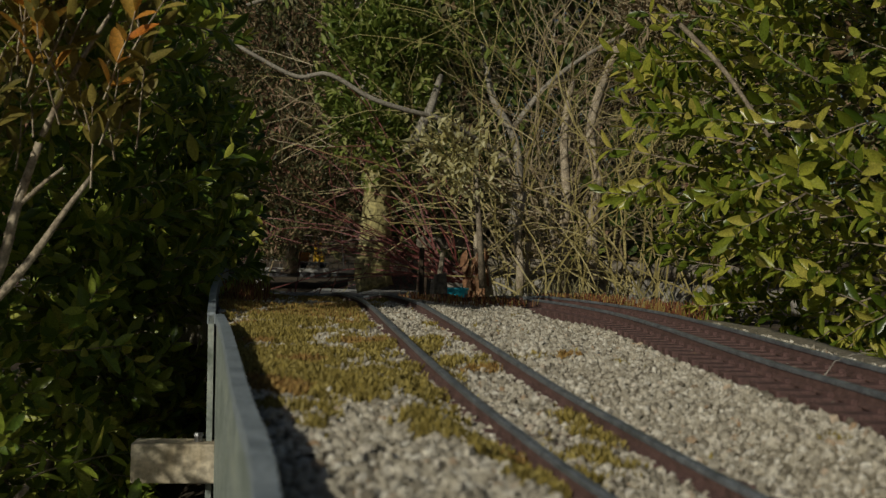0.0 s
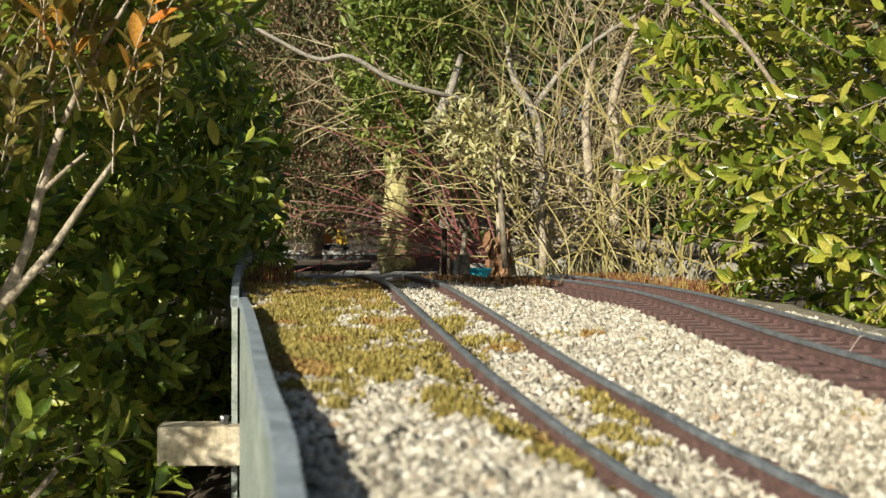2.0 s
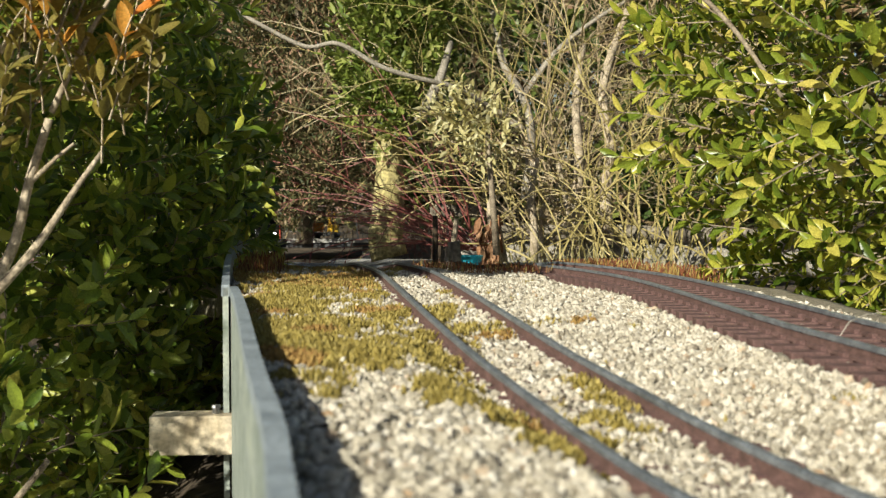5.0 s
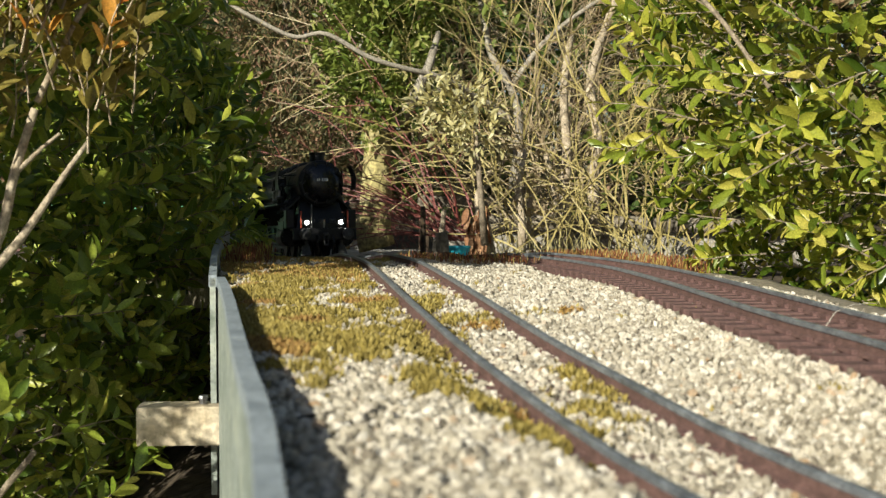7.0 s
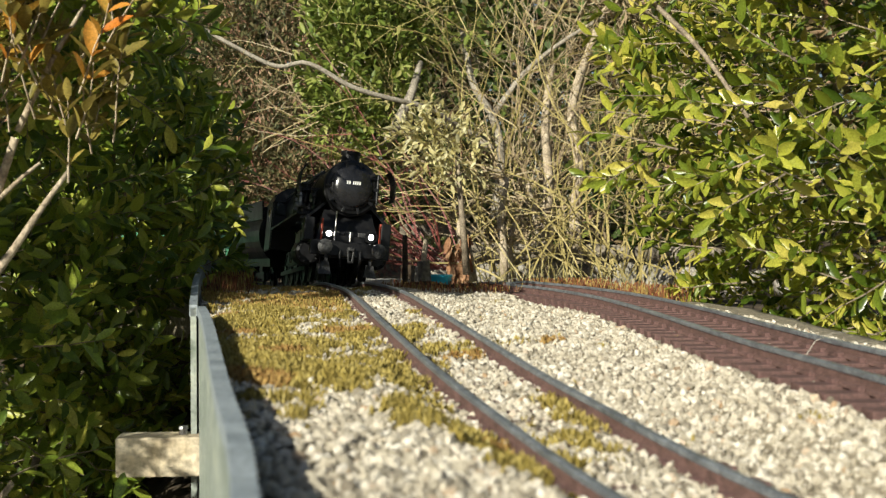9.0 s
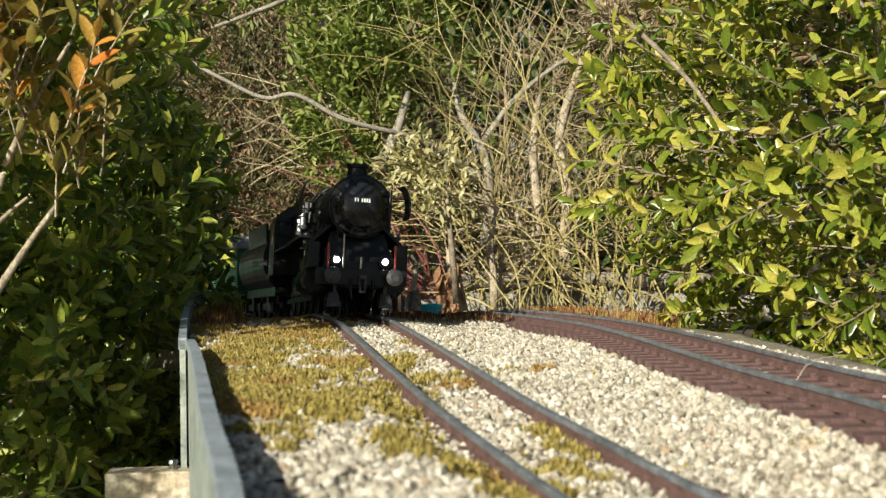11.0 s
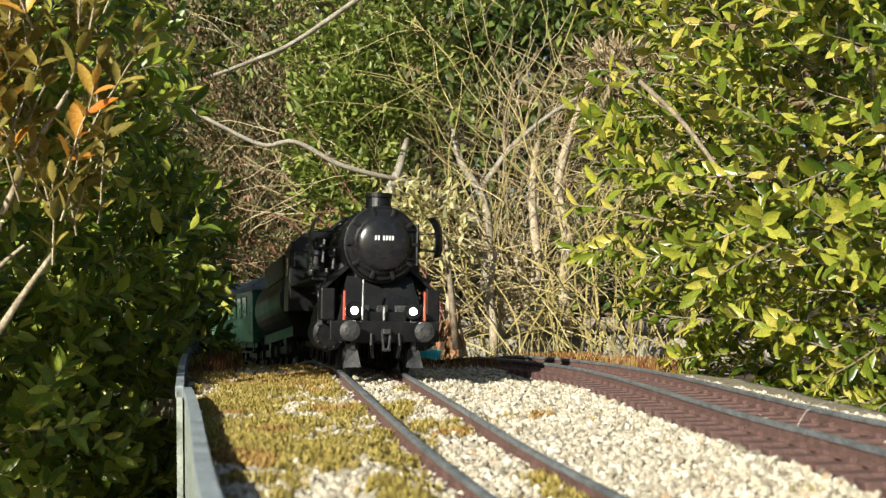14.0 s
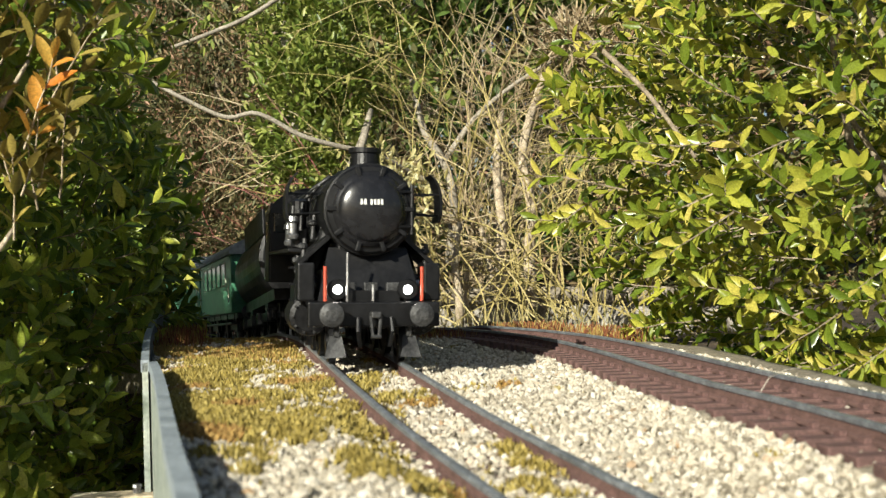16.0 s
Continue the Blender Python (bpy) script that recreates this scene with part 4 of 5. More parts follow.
    for s in (-1, 1):
        bm = bmesh.new()
        sbox(bm, s * 1.16 - 0.22, s * 1.16 + 0.22, 10.48, 10.50, 2.9, 3.5, 0.05)
        part("cab_window", bm, M_GLASS, cab)
        bm = bmesh.new()
        sbox(bm, s * 1.505 - 0.003, s * 1.505 + 0.003, 11.0, 11.9, 2.65, 3.25)
        part("side_window", bm, M_GLASS, cab)
    bm = bmesh.new()
    prof = [(-1.5, 3.45), (-1.38, 3.75), (-1.05, 4.0), (-0.55, 4.15), (0, 4.2), (0.55, 4.15), (1.05, 4.0), (1.38, 3.75), (1.5, 3.45)]
    rings = [[bm.verts.new(Vector((x, y, z)) * S) for x, z in prof] for y in (10.35, 12.9)]
    for j in range(len(prof) - 1):
        bm.faces.new((rings[0][j], rings[0][j + 1], rings[1][j + 1], rings[1][j]))
    bm.faces.new(rings[0])
    bm.faces.new(rings[1][::-1])
    bmesh.ops.recalc_face_normals(bm, faces=bm.faces)
    part("cab_roof", bm, M_BLACK, loco)
    # headlamps
    for x in (-0.70, 0.70):
        bm = bmesh.new()
        slathe(bm, [(0, 0.10), (0.02, 0.17), (0.26, 0.19), (0.30, 0.21), (0.33, 0.19), (0.33, 0.16)], (x, 0.55, 1.52), (0, -1, 0), 20)
        srod(bm, (x, 0.4, 1.28), (x, 0.4, 1.40), 0.05, 0.05, 8)
        lamp = part("headlamp", bm, M_BLACK, loco)
        bm = bmesh.new()
        slathe(bm, [(0, 0.092), (0.02, 0.084), (0.035, 0.055), (0.04, 0.01)], (x, 0.222, 1.52), (0, -1, 0), 20)
        part("lens", bm, M_LAMP, lamp, "glowing white lamp lens")
    # marker rods, hooks, handrails
    for x in (-0.96, 0.96):
        bm = bmesh.new()
        srod(bm, (x, 0.1, 1.30), (x, 0.1, 1.98), 0.035, 0.035, 8)
        part("marker_rod", bm, M_REDPAINT, loco, "thin red painted marker rod")
    bm = bmesh.new()
    srod(bm, (-0.52, 0.12, 1.30), (-0.52, 0.12, 2.25), 0.028, 0.028, 8)
    srod(bm, (0.0, 0.2, 1.30), (0.0, 0.2, 1.62), 0.035, 0.035, 8)
    part("handrail", bm, M_STEEL, loco, "bright steel upright rod")
    bm = bmesh.new()
    sbox(bm, -0.10, 0.10, -0.28, 0.0, 0.98, 1.10, 0.03)
    srod(bm, (-0.10, -0.20, 1.02), (-0.06, -0.22, 0.62), 0.035, 0.035, 8)
    srod(bm, (0.10, -0.20, 1.02), (0.06, -0.22, 0.62), 0.035, 0.035, 8)
    srod(bm, (-0.10, -0.22, 0.62), (0.10, -0.22, 0.62), 0.04, 0.04, 8)
    part("coupling_hook", bm, M_DULL, loco, "dull iron screw coupling")
    for x in (-0.32, 0.32):
        bm = bmesh.new()
        srod(bm, (x, -0.05, 0.98), (x * 1.05, -0.15, 0.70), 0.05, 0.05, 8)
        srod(bm, (x * 1.05, -0.15, 0.70), (x * 0.9, -0.06, 0.42), 0.05, 0.04, 8)
        part("brake_hose", bm, M_BLACK, loco)
    for s in (-1, 1):
        bm = bmesh.new()
        v = [bm.verts.new(Vector(c) * S) for c in ((s * 0.62, 0.25, 0.62), (s * 0.86, 0.25, 0.60), (s * 0.96, 0.15, 0.18), (s * 0.54, 0.10, 0.20), (s * 0.62, 0.32, 0.62), (s * 0.86, 0.32, 0.60), (s * 0.96, 0.22, 0.18), (s * 0.54, 0.17, 0.20))]
        for f in ((0, 1, 2, 3), (7, 6, 5, 4), (0, 4, 5, 1), (1, 5, 6, 2), (2, 6, 7, 3), (3, 7, 4, 0)):
            bm.faces.new([v[i] for i in f])
        sbox(bm, s * 0.72 - 0.05, s * 0.72 + 0.05, 0.2, 0.32, 0.6, 0.95)
        bmesh.ops.recalc_face_normals(bm, faces=bm.faces)
        part("rail_guard", bm, M_DULL, loco, "dull grey rail guard plate")
    return loco


def bogie(parent, y):
    bm = bmesh.new()
    for s in (-1, 1):
        sbox(bm, s * 1.0 - 0.06, s * 1.0 + 0.06, y - 1.7, y + 1.7, 0.40, 0.68, 0.03)
        for d in (-1.25, 1.25):
            sbox(bm, s * 1.05 - 0.12, s * 1.05 + 0.12, y + d - 0.2, y + d + 0.2, 0.32, 0.72, 0.04)
    sbox(bm, -1.0, 1.0, y - 0.3, y + 0.3, 0.45, 0.95)
    part("bogie", bm, M_BLACK, parent)
    for d in (-1.25, 1.25):
        for x in (-0.72, 0.72):
            WHEELS.append((wheel(parent, x, y + d, 0.47, 9, M_BLACK), 0.47))


def build_tender():
    tender = thing("tender", Matrix(), "black model tender behind the steam locomotive", "tender")
    bm = bmesh.new()
    sbox(bm, -1.0, 1.0, 0.2, 8.2, 0.95, 1.3)
    part("frame", bm, M_BLACK, tender)
    bm = bmesh.new()
    slathe(bm, [(0, 1.25), (0.04, 1.38), (7.5, 1.38), (7.54, 1.25)], (0, 0.6, 2.3), (0, 1, 0), 36)
    part("tank", bm, M_BLACK, tender)
    bm = bmesh.new()
    for s in (-1, 1):
        sbox(bm, s * 1.2 - 0.05, s * 1.2 + 0.05, 0.5, 5.6, 3.0, 3.8, 0.03)
    sbox(bm, -1.15, 1.15, 5.5, 5.6, 3.0, 3.8, 0.03)
    sbox(bm, -1.15, 1.15, 0.6, 5.5, 3.0, 3.55, 0.03)
    part("coal_bunker", bm, M_BLACK, tender)
    bogie(tender, 2.2)
    bogie(tender, 6.4)
    build_buffers(tender, 8.2, 1)
    return tender


COACH = 9.4


def build_coach(label):
    coach = thing("passenger_coach", Matrix(), label, "railway coach", "green coaches of the train")
    L = COACH
    bm = bmesh.new()
    sbox(bm, -1.42, 1.42, 0.15, L - 0.15, 1.05, 3.30, 0.05)
    body = part("body", bm, M_GREEN, coach)
    bm = bmesh.new()
    prof = [(-1.50, 3.26), (-1.46, 3.42), (-1.25, 3.66), (-0.85, 3.84), (-0.4, 3.93), (0, 3.96), (0.4, 3.93), (0.85, 3.84), (1.25, 3.66), (1.46, 3.42), (1.50, 3.26)]
    rings = [[bm.verts.new(Vector((x, y, z)) * S) for x, z in prof] for y in (0.0, L)]
    for j in range(len(prof) - 1):
        bm.faces.new((rings[0][j], rings[0][j + 1], rings[1][j + 1], rings[1][j]))
    bm.faces.new(rings[0])
    bm.faces.new(rings[1][::-1])
    bm.faces.new((rings[0][0], rings[0][-1], rings[1][-1], rings[1][0]))
    bmesh.ops.recalc_face_normals(bm, faces=bm.faces)
    part("roof", bm, M_ROOF, coach, "weathered light grey curved roof")
    for s in (-1, 1):
        x = s * 1.43
        for k in range(5):
            y = 1.55 + k * 1.34
            bm = bmesh.new()
            sbox(bm, x - 0.012, x + 0.012, y, y + 0.95, 2.15, 3.0, 0.0)
            pane = part("window", bm, M_GLASS, coach, "dark coach window")
            bm = bmesh.new()
            for z in (2.11, 3.0):
                sbox(bm, x - 0.02, x + 0.02, y - 0.05, y + 1.0, z, z + 0.045)
            for yy in (y - 0.05, y + 0.955):
                sbox(bm, x - 0.02, x + 0.02, yy, yy + 0.045, 2.11, 3.04)
            part("frame", bm, M_CREAMLINE if k % 4 == 0 else M_GREEN, pane)
        bm = bmesh.new()
        sbox(bm, x - 0.015, x + 0.015, 0.2, L - 0.2, 1.98, 2.04)
        sbox(bm, x - 0.015, x + 0.015, 0.2, L - 0.2, 3.14, 3.20)
        part("trim", bm, M_GREEN, body)
        for y in (0.45, L - 0.5):
            bm = bmesh.new()
            srod(bm, (x + s * 0.06, y, 1.45), (x + s * 0.06, y, 2.35), 0.022, 0.022, 6)
            part("handrail", bm, M_CREAMLINE, coach, "pale upright handrail")
        bm = bmesh.new()
        sbox(bm, s * 1.25 - 0.14, s * 1.25 + 0.14, 0.5, L - 0.5, 0.62, 0.70, 0.02)
        for k in range(5):
            y = 1.0 + k * (L - 2.0) / 4
            sbox(bm, s * 1.2 - 0.03, s * 1.2 + 0.03, y - 0.03, y + 0.03, 0.66, 1.06)
        part("footboard", bm, M_BLACK, coach)
    bm = bmesh.new()
    sbox(bm, -0.5, 0.5, -0.12, 0.16, 1.1, 3.2, 0.04)
    part("gangway", bm, M_BLACK, coach)
    bm = bmesh.new()
    sbox(bm, -1.2, 1.2, 0.3, L - 0.3, 0.85, 1.05)
    part("underframe", bm, M_BLACK, coach)
    bogie(coach, 2.1)
    bogie(coach, L - 2.1)
    build_buffers(coach, 0.15, -1)
    build_buffers(coach, L - 0.15, 1)
    return coach


class Way:
    """Places along the line by the length of track from its near end."""

    def __init__(self, line):
        self.pts = on_rails(line)
        self.at = [0.0]
        for a, b in zip(self.pts, self.pts[1:]):
            self.at.append(self.at[-1] + (b - a).length)

    def place(self, s):
        k = int(np.clip(np.searchsorted(self.at, s) - 1, 0, len(self.at) - 2))
        f = (s - self.at[k]) / (self.at[k + 1] - self.at[k])
        return self.pts[k].lerp(self.pts[k + 1], f)

    def of_y(self, y):
        return self.at[min(range(len(self.pts)), key=lambda i: abs(self.pts[i].y - y) + (9 if self.pts[i].x < -0.9 else 0))]


WAY = Way(LINE)
# seconds and how far up the line the front lamps have come
FRONT = ((6.3, 1.604), (6.5, 1.553), (7.0, 1.468), (7.5, 1.380), (8.0, 1.300), (8.5, 1.232), (9.0, 1.175), (11.5, 1.000), (12.5, 0.955),
         (13.0, 0.924), (14.5, 0.834), (16.0, 0.722))


FRONT_S = [WAY.of_y(y) for _, y in FRONT]


def front_at(t):
    """Track length of the loco's front at t seconds."""
    s = FRONT_S
    if t < FRONT[0][0]:
        return s[0] + (FRONT[0][0] - t) * 0.28 - 0.012
    times = [f[0] for f in FRONT]
    slope = np.gradient(np.array(s), np.array(times))
    slope[0] = -0.28
    k = int(np.clip(np.searchsorted(times, t) - 1, 0, len(times) - 2))
    h = times[k + 1] - times[k]
    u = (t - times[k]) / h
    return ((2 * u ** 3 - 3 * u ** 2 + 1) * s[k] + (u ** 3 - 2 * u ** 2 + u) * h * slope[k] + (3 * u ** 2 - 2 * u ** 3) * s[k + 1] + (u ** 3 - u ** 2) * h * slope[k + 1]) - 0.012


def vehicle_pose(front, a, b):
    """Pose of a vehicle whose front stands at that length and which rests on the line at a and b behind it."""
    p, q = WAY.place(front + a), WAY.place(front + b)
    y = (q - p).normalized()
    x = y.cross(Vector((0, 0, 1))).normalized()
    m = Matrix((x, y, x.cross(y))).transposed().to_4x4()
    m.translation = p - y * a
    return m


# ---- the garden behind ----
def build_tree():
    tree = thing("garden_tree", Matrix.Translation((-0.114, 2.000, -0.010)), "small garden tree with lichen-yellow bark and bare limbs", "tree")
    bare_stems(tree, [([(-0.114, 2.000, -0.017), (-0.121, 2.000, 0.018), (-0.116, 2.000, 0.067), (-0.114, 2.000, 0.125), (-0.112, 2.000, 0.184), (-0.104, 2.000, 0.213)], 0.033, 0.021)], M_TRUNK, "trunk", "lichen-covered yellow-grey trunk")
    bare_stems(tree, [
        ([(-0.105, 1.990, 0.193), (-0.068, 1.960, 0.208), (-0.039, 1.940, 0.258), (-0.023, 1.950, 0.295), (-0.006, 2.000, 0.360)], 0.013, 0.005),
        ([(-0.110, 2.000, 0.189), (-0.126, 2.050, 0.267), (-0.150, 2.100, 0.375), (-0.164, 2.150, 0.509), (-0.179, 2.200, 0.681)], 0.013, 0.005),
        ([(0.092, 2.000, 0.220), (0.052, 1.950, 0.242), (-0.006, 1.880, 0.266), (-0.060, 1.850, 0.276), (-0.117, 1.830, 0.292), (-0.184, 1.820, 0.327), (-0.233, 1.820, 0.322), (-0.299, 1.820, 0.353), (-0.362, 1.820, 0.389)], 0.0050, 0.0032),
        ([(-0.078, 1.850, 0.565), (-0.186, 1.840, 0.490), (-0.256, 1.830, 0.457), (-0.326, 1.820, 0.429)], 0.0045, 0.003),
        ([(-0.046, 2.050, 0.262), (0.056, 2.100, 0.251), (0.128, 2.100, 0.209)], 0.009, 0.006),
        ([(0.128, 2.100, 0.086), (0.138, 2.100, 0.199), (0.122, 2.100, 0.271), (0.086, 2.100, 0.333), (0.067, 2.150, 0.445)], 0.010, 0.005),
        ([(0.122, 2.100, 0.271), (0.184, 2.100, 0.353), (0.261, 2.100, 0.414), (0.333, 2.100, 0.455)], 0.006, 0.003),
    ], M_LIMB, "limb", "grey bare limb")
    return tree


def build_background():
    leafy_mass("evergreen_shrub", "upright green evergreen shrub behind the tree", "shrub",
               [((-0.110, 2.020, 0.343), (0.085, 0.07, 0.13), 190), ((-0.068, 2.100, 0.478), (0.14, 0.08, 0.11), 200), ((-0.126, 1.960, 0.235), (0.035, 0.03, 0.05), 60), ((-0.109, 2.100, 0.622), (0.2, 0.1, 0.14), 160)], 0.020, M_LIGHTGREEN, 21, root=(-0.125, 2.400, -0.027), trunk=([(-0.125, 2.400, -0.027), (-0.122, 2.350, 0.262), (-0.119, 2.300, 0.483)], 0.02, 0.006))
    leafy_mass("conifer", "brown-green winter conifer in half shade", "conifer",
               [((-0.320, 2.500, 0.215), (0.13, 0.12, 0.15), 620), ((-0.332, 2.550, 0.442), (0.16, 0.12, 0.18), 560), ((-0.428, 2.600, 0.578), (0.25, 0.15, 0.2), 400), ((-0.436, 2.500, 0.179), (0.12, 0.12, 0.16), 300)], 0.014, M_CONIFER, 22, (NEEDLE_V * np.array((1, 2.0, 1)), NEEDLE_F), 22, 0.06, root=(-0.365, 2.800, -0.014), trunk=([(-0.365, 2.800, -0.014), (-0.365, 2.750, 0.297), (-0.365, 2.700, 0.557)], 0.02, 0.008))
    # a tall hedge closes the view
    for k, (x, y, w) in enumerate(((-1.75, 3.5, 0.7), (-0.95, 3.7, 0.6), (-0.3, 3.8, 0.6), (0.4, 3.7, 0.6), (1.1, 3.6, 0.65), (1.9, 3.4, 0.7), (-1.3, 4.5, 0.8), (-0.4, 4.6, 0.8), (0.5, 4.6, 0.8), (1.4, 4.5, 0.8))):
        leafy_mass("hedge_conifer", "tall dark evergreen hedge at the end of the garden", "hedge", [((x, y, 0.55), (w, 0.35, 0.75), 900), ((x, y, 1.15), (w * 0.9, 0.35, 0.5), 350)],
                   0.045, M_GREENFAR if k % 2 else M_CONIFER, 30 + k, (NEEDLE_V * np.array((1, 3.0, 1)), NEEDLE_F), 14, 0.12, root=(x, y, ground_z(x, y) - 0.02), trunk=([(x, y, 0), (x, y, 0.5), (x, y, 1.0)], 0.04, 0.01)).update_tag()
    thicket("yellow-green bare dogwood with arching winter wands", (0.171, 1.800, -0.010), 13, 0.10, 0.50, 0.0016, M_YELLOW, 41, (-0.15, -0.05, 0.9), 0.24, 0.07, 3)
    thicket("yellow-green bare dogwood with arching winter wands", (0.284, 1.850, -0.013), 15, 0.08, 0.54, 0.0016, M_YELLOW, 42, (-0.35, -0.05, 0.9), 0.25, 0.06, 3)
    thicket("yellow-green bare dogwood with drooping winter wands", (0.357, 1.950, -0.013), 24, 0.08, 0.75, 0.0017, M_YELLOW, 46, (-0.40, -0.05, 1), 0.22, 0.05, 4)
    thicket("straw-coloured tangle of dead shrub twigs", (0.241, 2.200, -0.016), 26, 0.18, 0.62, 0.0026, M_STRAW, 43, (-0.1, 0, 1), 0.28, 0.02, 5, "bare_shrub")
    thicket("straw-coloured tangle of dead shrub twigs", (0.146, 2.400, -0.023), 24, 0.10, 0.75, 0.0023, M_STRAW, 47, (0.45, 0, 1.2), 0.32, 0.01, 5, "bare_shrub")
    thicket("grey-brown tangle of bare twigs over the conifer", (-0.412, 2.750, -0.026), 2, 0.10, 0.85, 0.0022, M_STRAW, 48, (0.0, 0, 1), 0.3, 0.0, 4, "bare_shrub")
    thicket("straw-coloured tangle of dead shrub twigs", (0.048, 2.250, -0.012), 14, 0.06, 0.85, 0.0022, M_STRAW, 49, (0.55, 0, 1.6), 0.28, 0.0, 5, "bare_shrub")
    thicket("yellow-green bare dogwood with drooping winter wands", (0.151, 2.000, -0.008), 12, 0.06, 0.80, 0.0017, M_YELLOW, 50, (-0.1, -0.05, 1.3), 0.22, 0.02, 5)
    thicket("dark red bare dogwood with arching twigs", (0.042, 1.930, -0.001), 30, 0.04, 0.42, 0.0018, M_RED, 44, (-1.0, -0.05, 0.55), 0.16, 0.03, 2)
    leafy_mass("variegated_shrub", "cream-leaved shrub lit by low sun", "shrub", [((0.040, 1.700, 0.172), (0.048, 0.04, 0.034), 85), ((0.004, 1.700, 0.205), (0.032, 0.03, 0.030), 60)], 0.015, M_CREAM, 51, per=5, clump=0.04, root=(0.062, 1.710, 0.003), trunk=([(0.062, 1.710, -0.001), (0.055, 1.705, 0.082), (0.047, 1.700, 0.174)], 0.006, 0.003))
    leafy_mass("dry_seed_clump", "pinkish brown clump of dry dead twigs", "dead shrub", [((0.220, 1.250, 0.316), (0.035, 0.03, 0.022), 120)], 0.016, M_STRAW, 53, (NEEDLE_V, NEEDLE_F), 8, 0.02, root=(0.229, 1.250, 0.303), trunk=([(0.261, 1.200, 0.276), (0.238, 1.220, 0.292), (0.223, 1.250, 0.313)], 0.003, 0.002))
    build_stems()
    build_terrace()
    build_platform()
    build_small_things()


def build_stems():
    """Pale bare stems of the shrubs behind the crest."""
    for pts, r0, r1 in (
            ([(0.122, 1.800, -0.012), (0.123, 1.800, 0.030), (0.119, 1.820, 0.083), (0.130, 1.850, 0.147)], 0.0075, 0.005),
            ([(0.141, 1.850, -0.013), (0.135, 1.850, 0.038), (0.145, 1.860, 0.083)], 0.006, 0.004),
            ([(0.192, 1.900, 0.018), (0.184, 1.900, 0.056), (0.180, 1.910, 0.098), (0.168, 1.920, 0.150)], 0.0055, 0.004),
            ([(0.212, 2.000, -0.014), (0.210, 2.000, 0.065), (0.214, 2.000, 0.153), (0.210, 2.020, 0.253), (0.225, 2.050, 0.356)], 0.011, 0.006),
            ([(0.270, 2.050, 0.004), (0.267, 2.050, 0.084), (0.273, 2.050, 0.185), (0.265, 2.080, 0.288), (0.313, 2.100, 0.434)], 0.012, 0.007)):
        shrub = thing("bare_sapling", Matrix.Translation(pts[0]), "pale bare upright stem of a winter sapling", "sapling", "bare saplings behind the crest")
        bare_stems(shrub, [(pts, r0, r1)], M_PALE, "stem")
        rng = random.Random(int(pts[0][0] * 1000))
        v, f = [], []
        for _ in range(7):
            k = rng.randint(1, len(pts) - 1)
            p = Vector(pts[k]) - Vector(pts[0])
            tube(v, f, wander(rng, p, (rng.uniform(-1, 1), rng.uniform(-0.5, 0.5), rng.uniform(0, 1)), rng.uniform(0.06, 0.2), 6, 0.3), 0.0018, 0.0006, 4)
        tagged(arrays("twig", v, f, M_STRAW, shrub), kind="stuff")
    dead = thing("dead_stump", Matrix.Translation((0.057, 1.750, -0.013)), "pale dead stump with peeling brown bark", "stump")
    bare_stems(dead, [([(0.063, 1.750, -0.016), (0.057, 1.750, 0.031), (0.053, 1.750, 0.070), (0.059, 1.760, 0.087)], 0.010, 0.005), ([(0.075, 1.760, -0.014), (0.069, 1.760, 0.022), (0.064, 1.760, 0.057)], 0.006, 0.004)], M_PALE, "stem", "grey-white bare wood")
    rng, leaves = random.Random(77), []
    for _ in range(60):
        p = Vector((0.053, 1.735, 0.023)) + Vector((rng.uniform(-0.016, 0.012), rng.uniform(-0.008, 0.006), rng.uniform(-0.032, 0.038)))
        leaves.append((p - Vector((0.057, 1.750, -0.013)), *leaf_axes(rng, (rng.uniform(-0.4, 0.4), rng.uniform(-0.4, 0.2), -1), (rng.uniform(-1, 1), -1, 0)), rng.uniform(0.012, 0.03)))
    leaf_cloud("bark_flake", leaves, M_DEAD, dead, "peeling rust-brown bark flakes")


def rough_stone(parent, at, size, seed, mat):
    rng = random.Random(seed)
    bm = bmesh.new()
    bmesh.ops.create_icosphere(bm, subdivisions=2, radius=0.5)
    for v in bm.verts:
        k = max(abs(c) for c in v.co)
        v.co = (v.co * 0.55 + v.co * (0.5 / k) * 0.45) * (1 + 0.10 * noise.noise(v.co * 3 + Vector((seed, 0, 0))))
        v.co = Vector((v.co.x * size[0], v.co.y * size[1], v.co.z * size[2])) + Vector(at)
    return part("stone", bm, mat, parent)


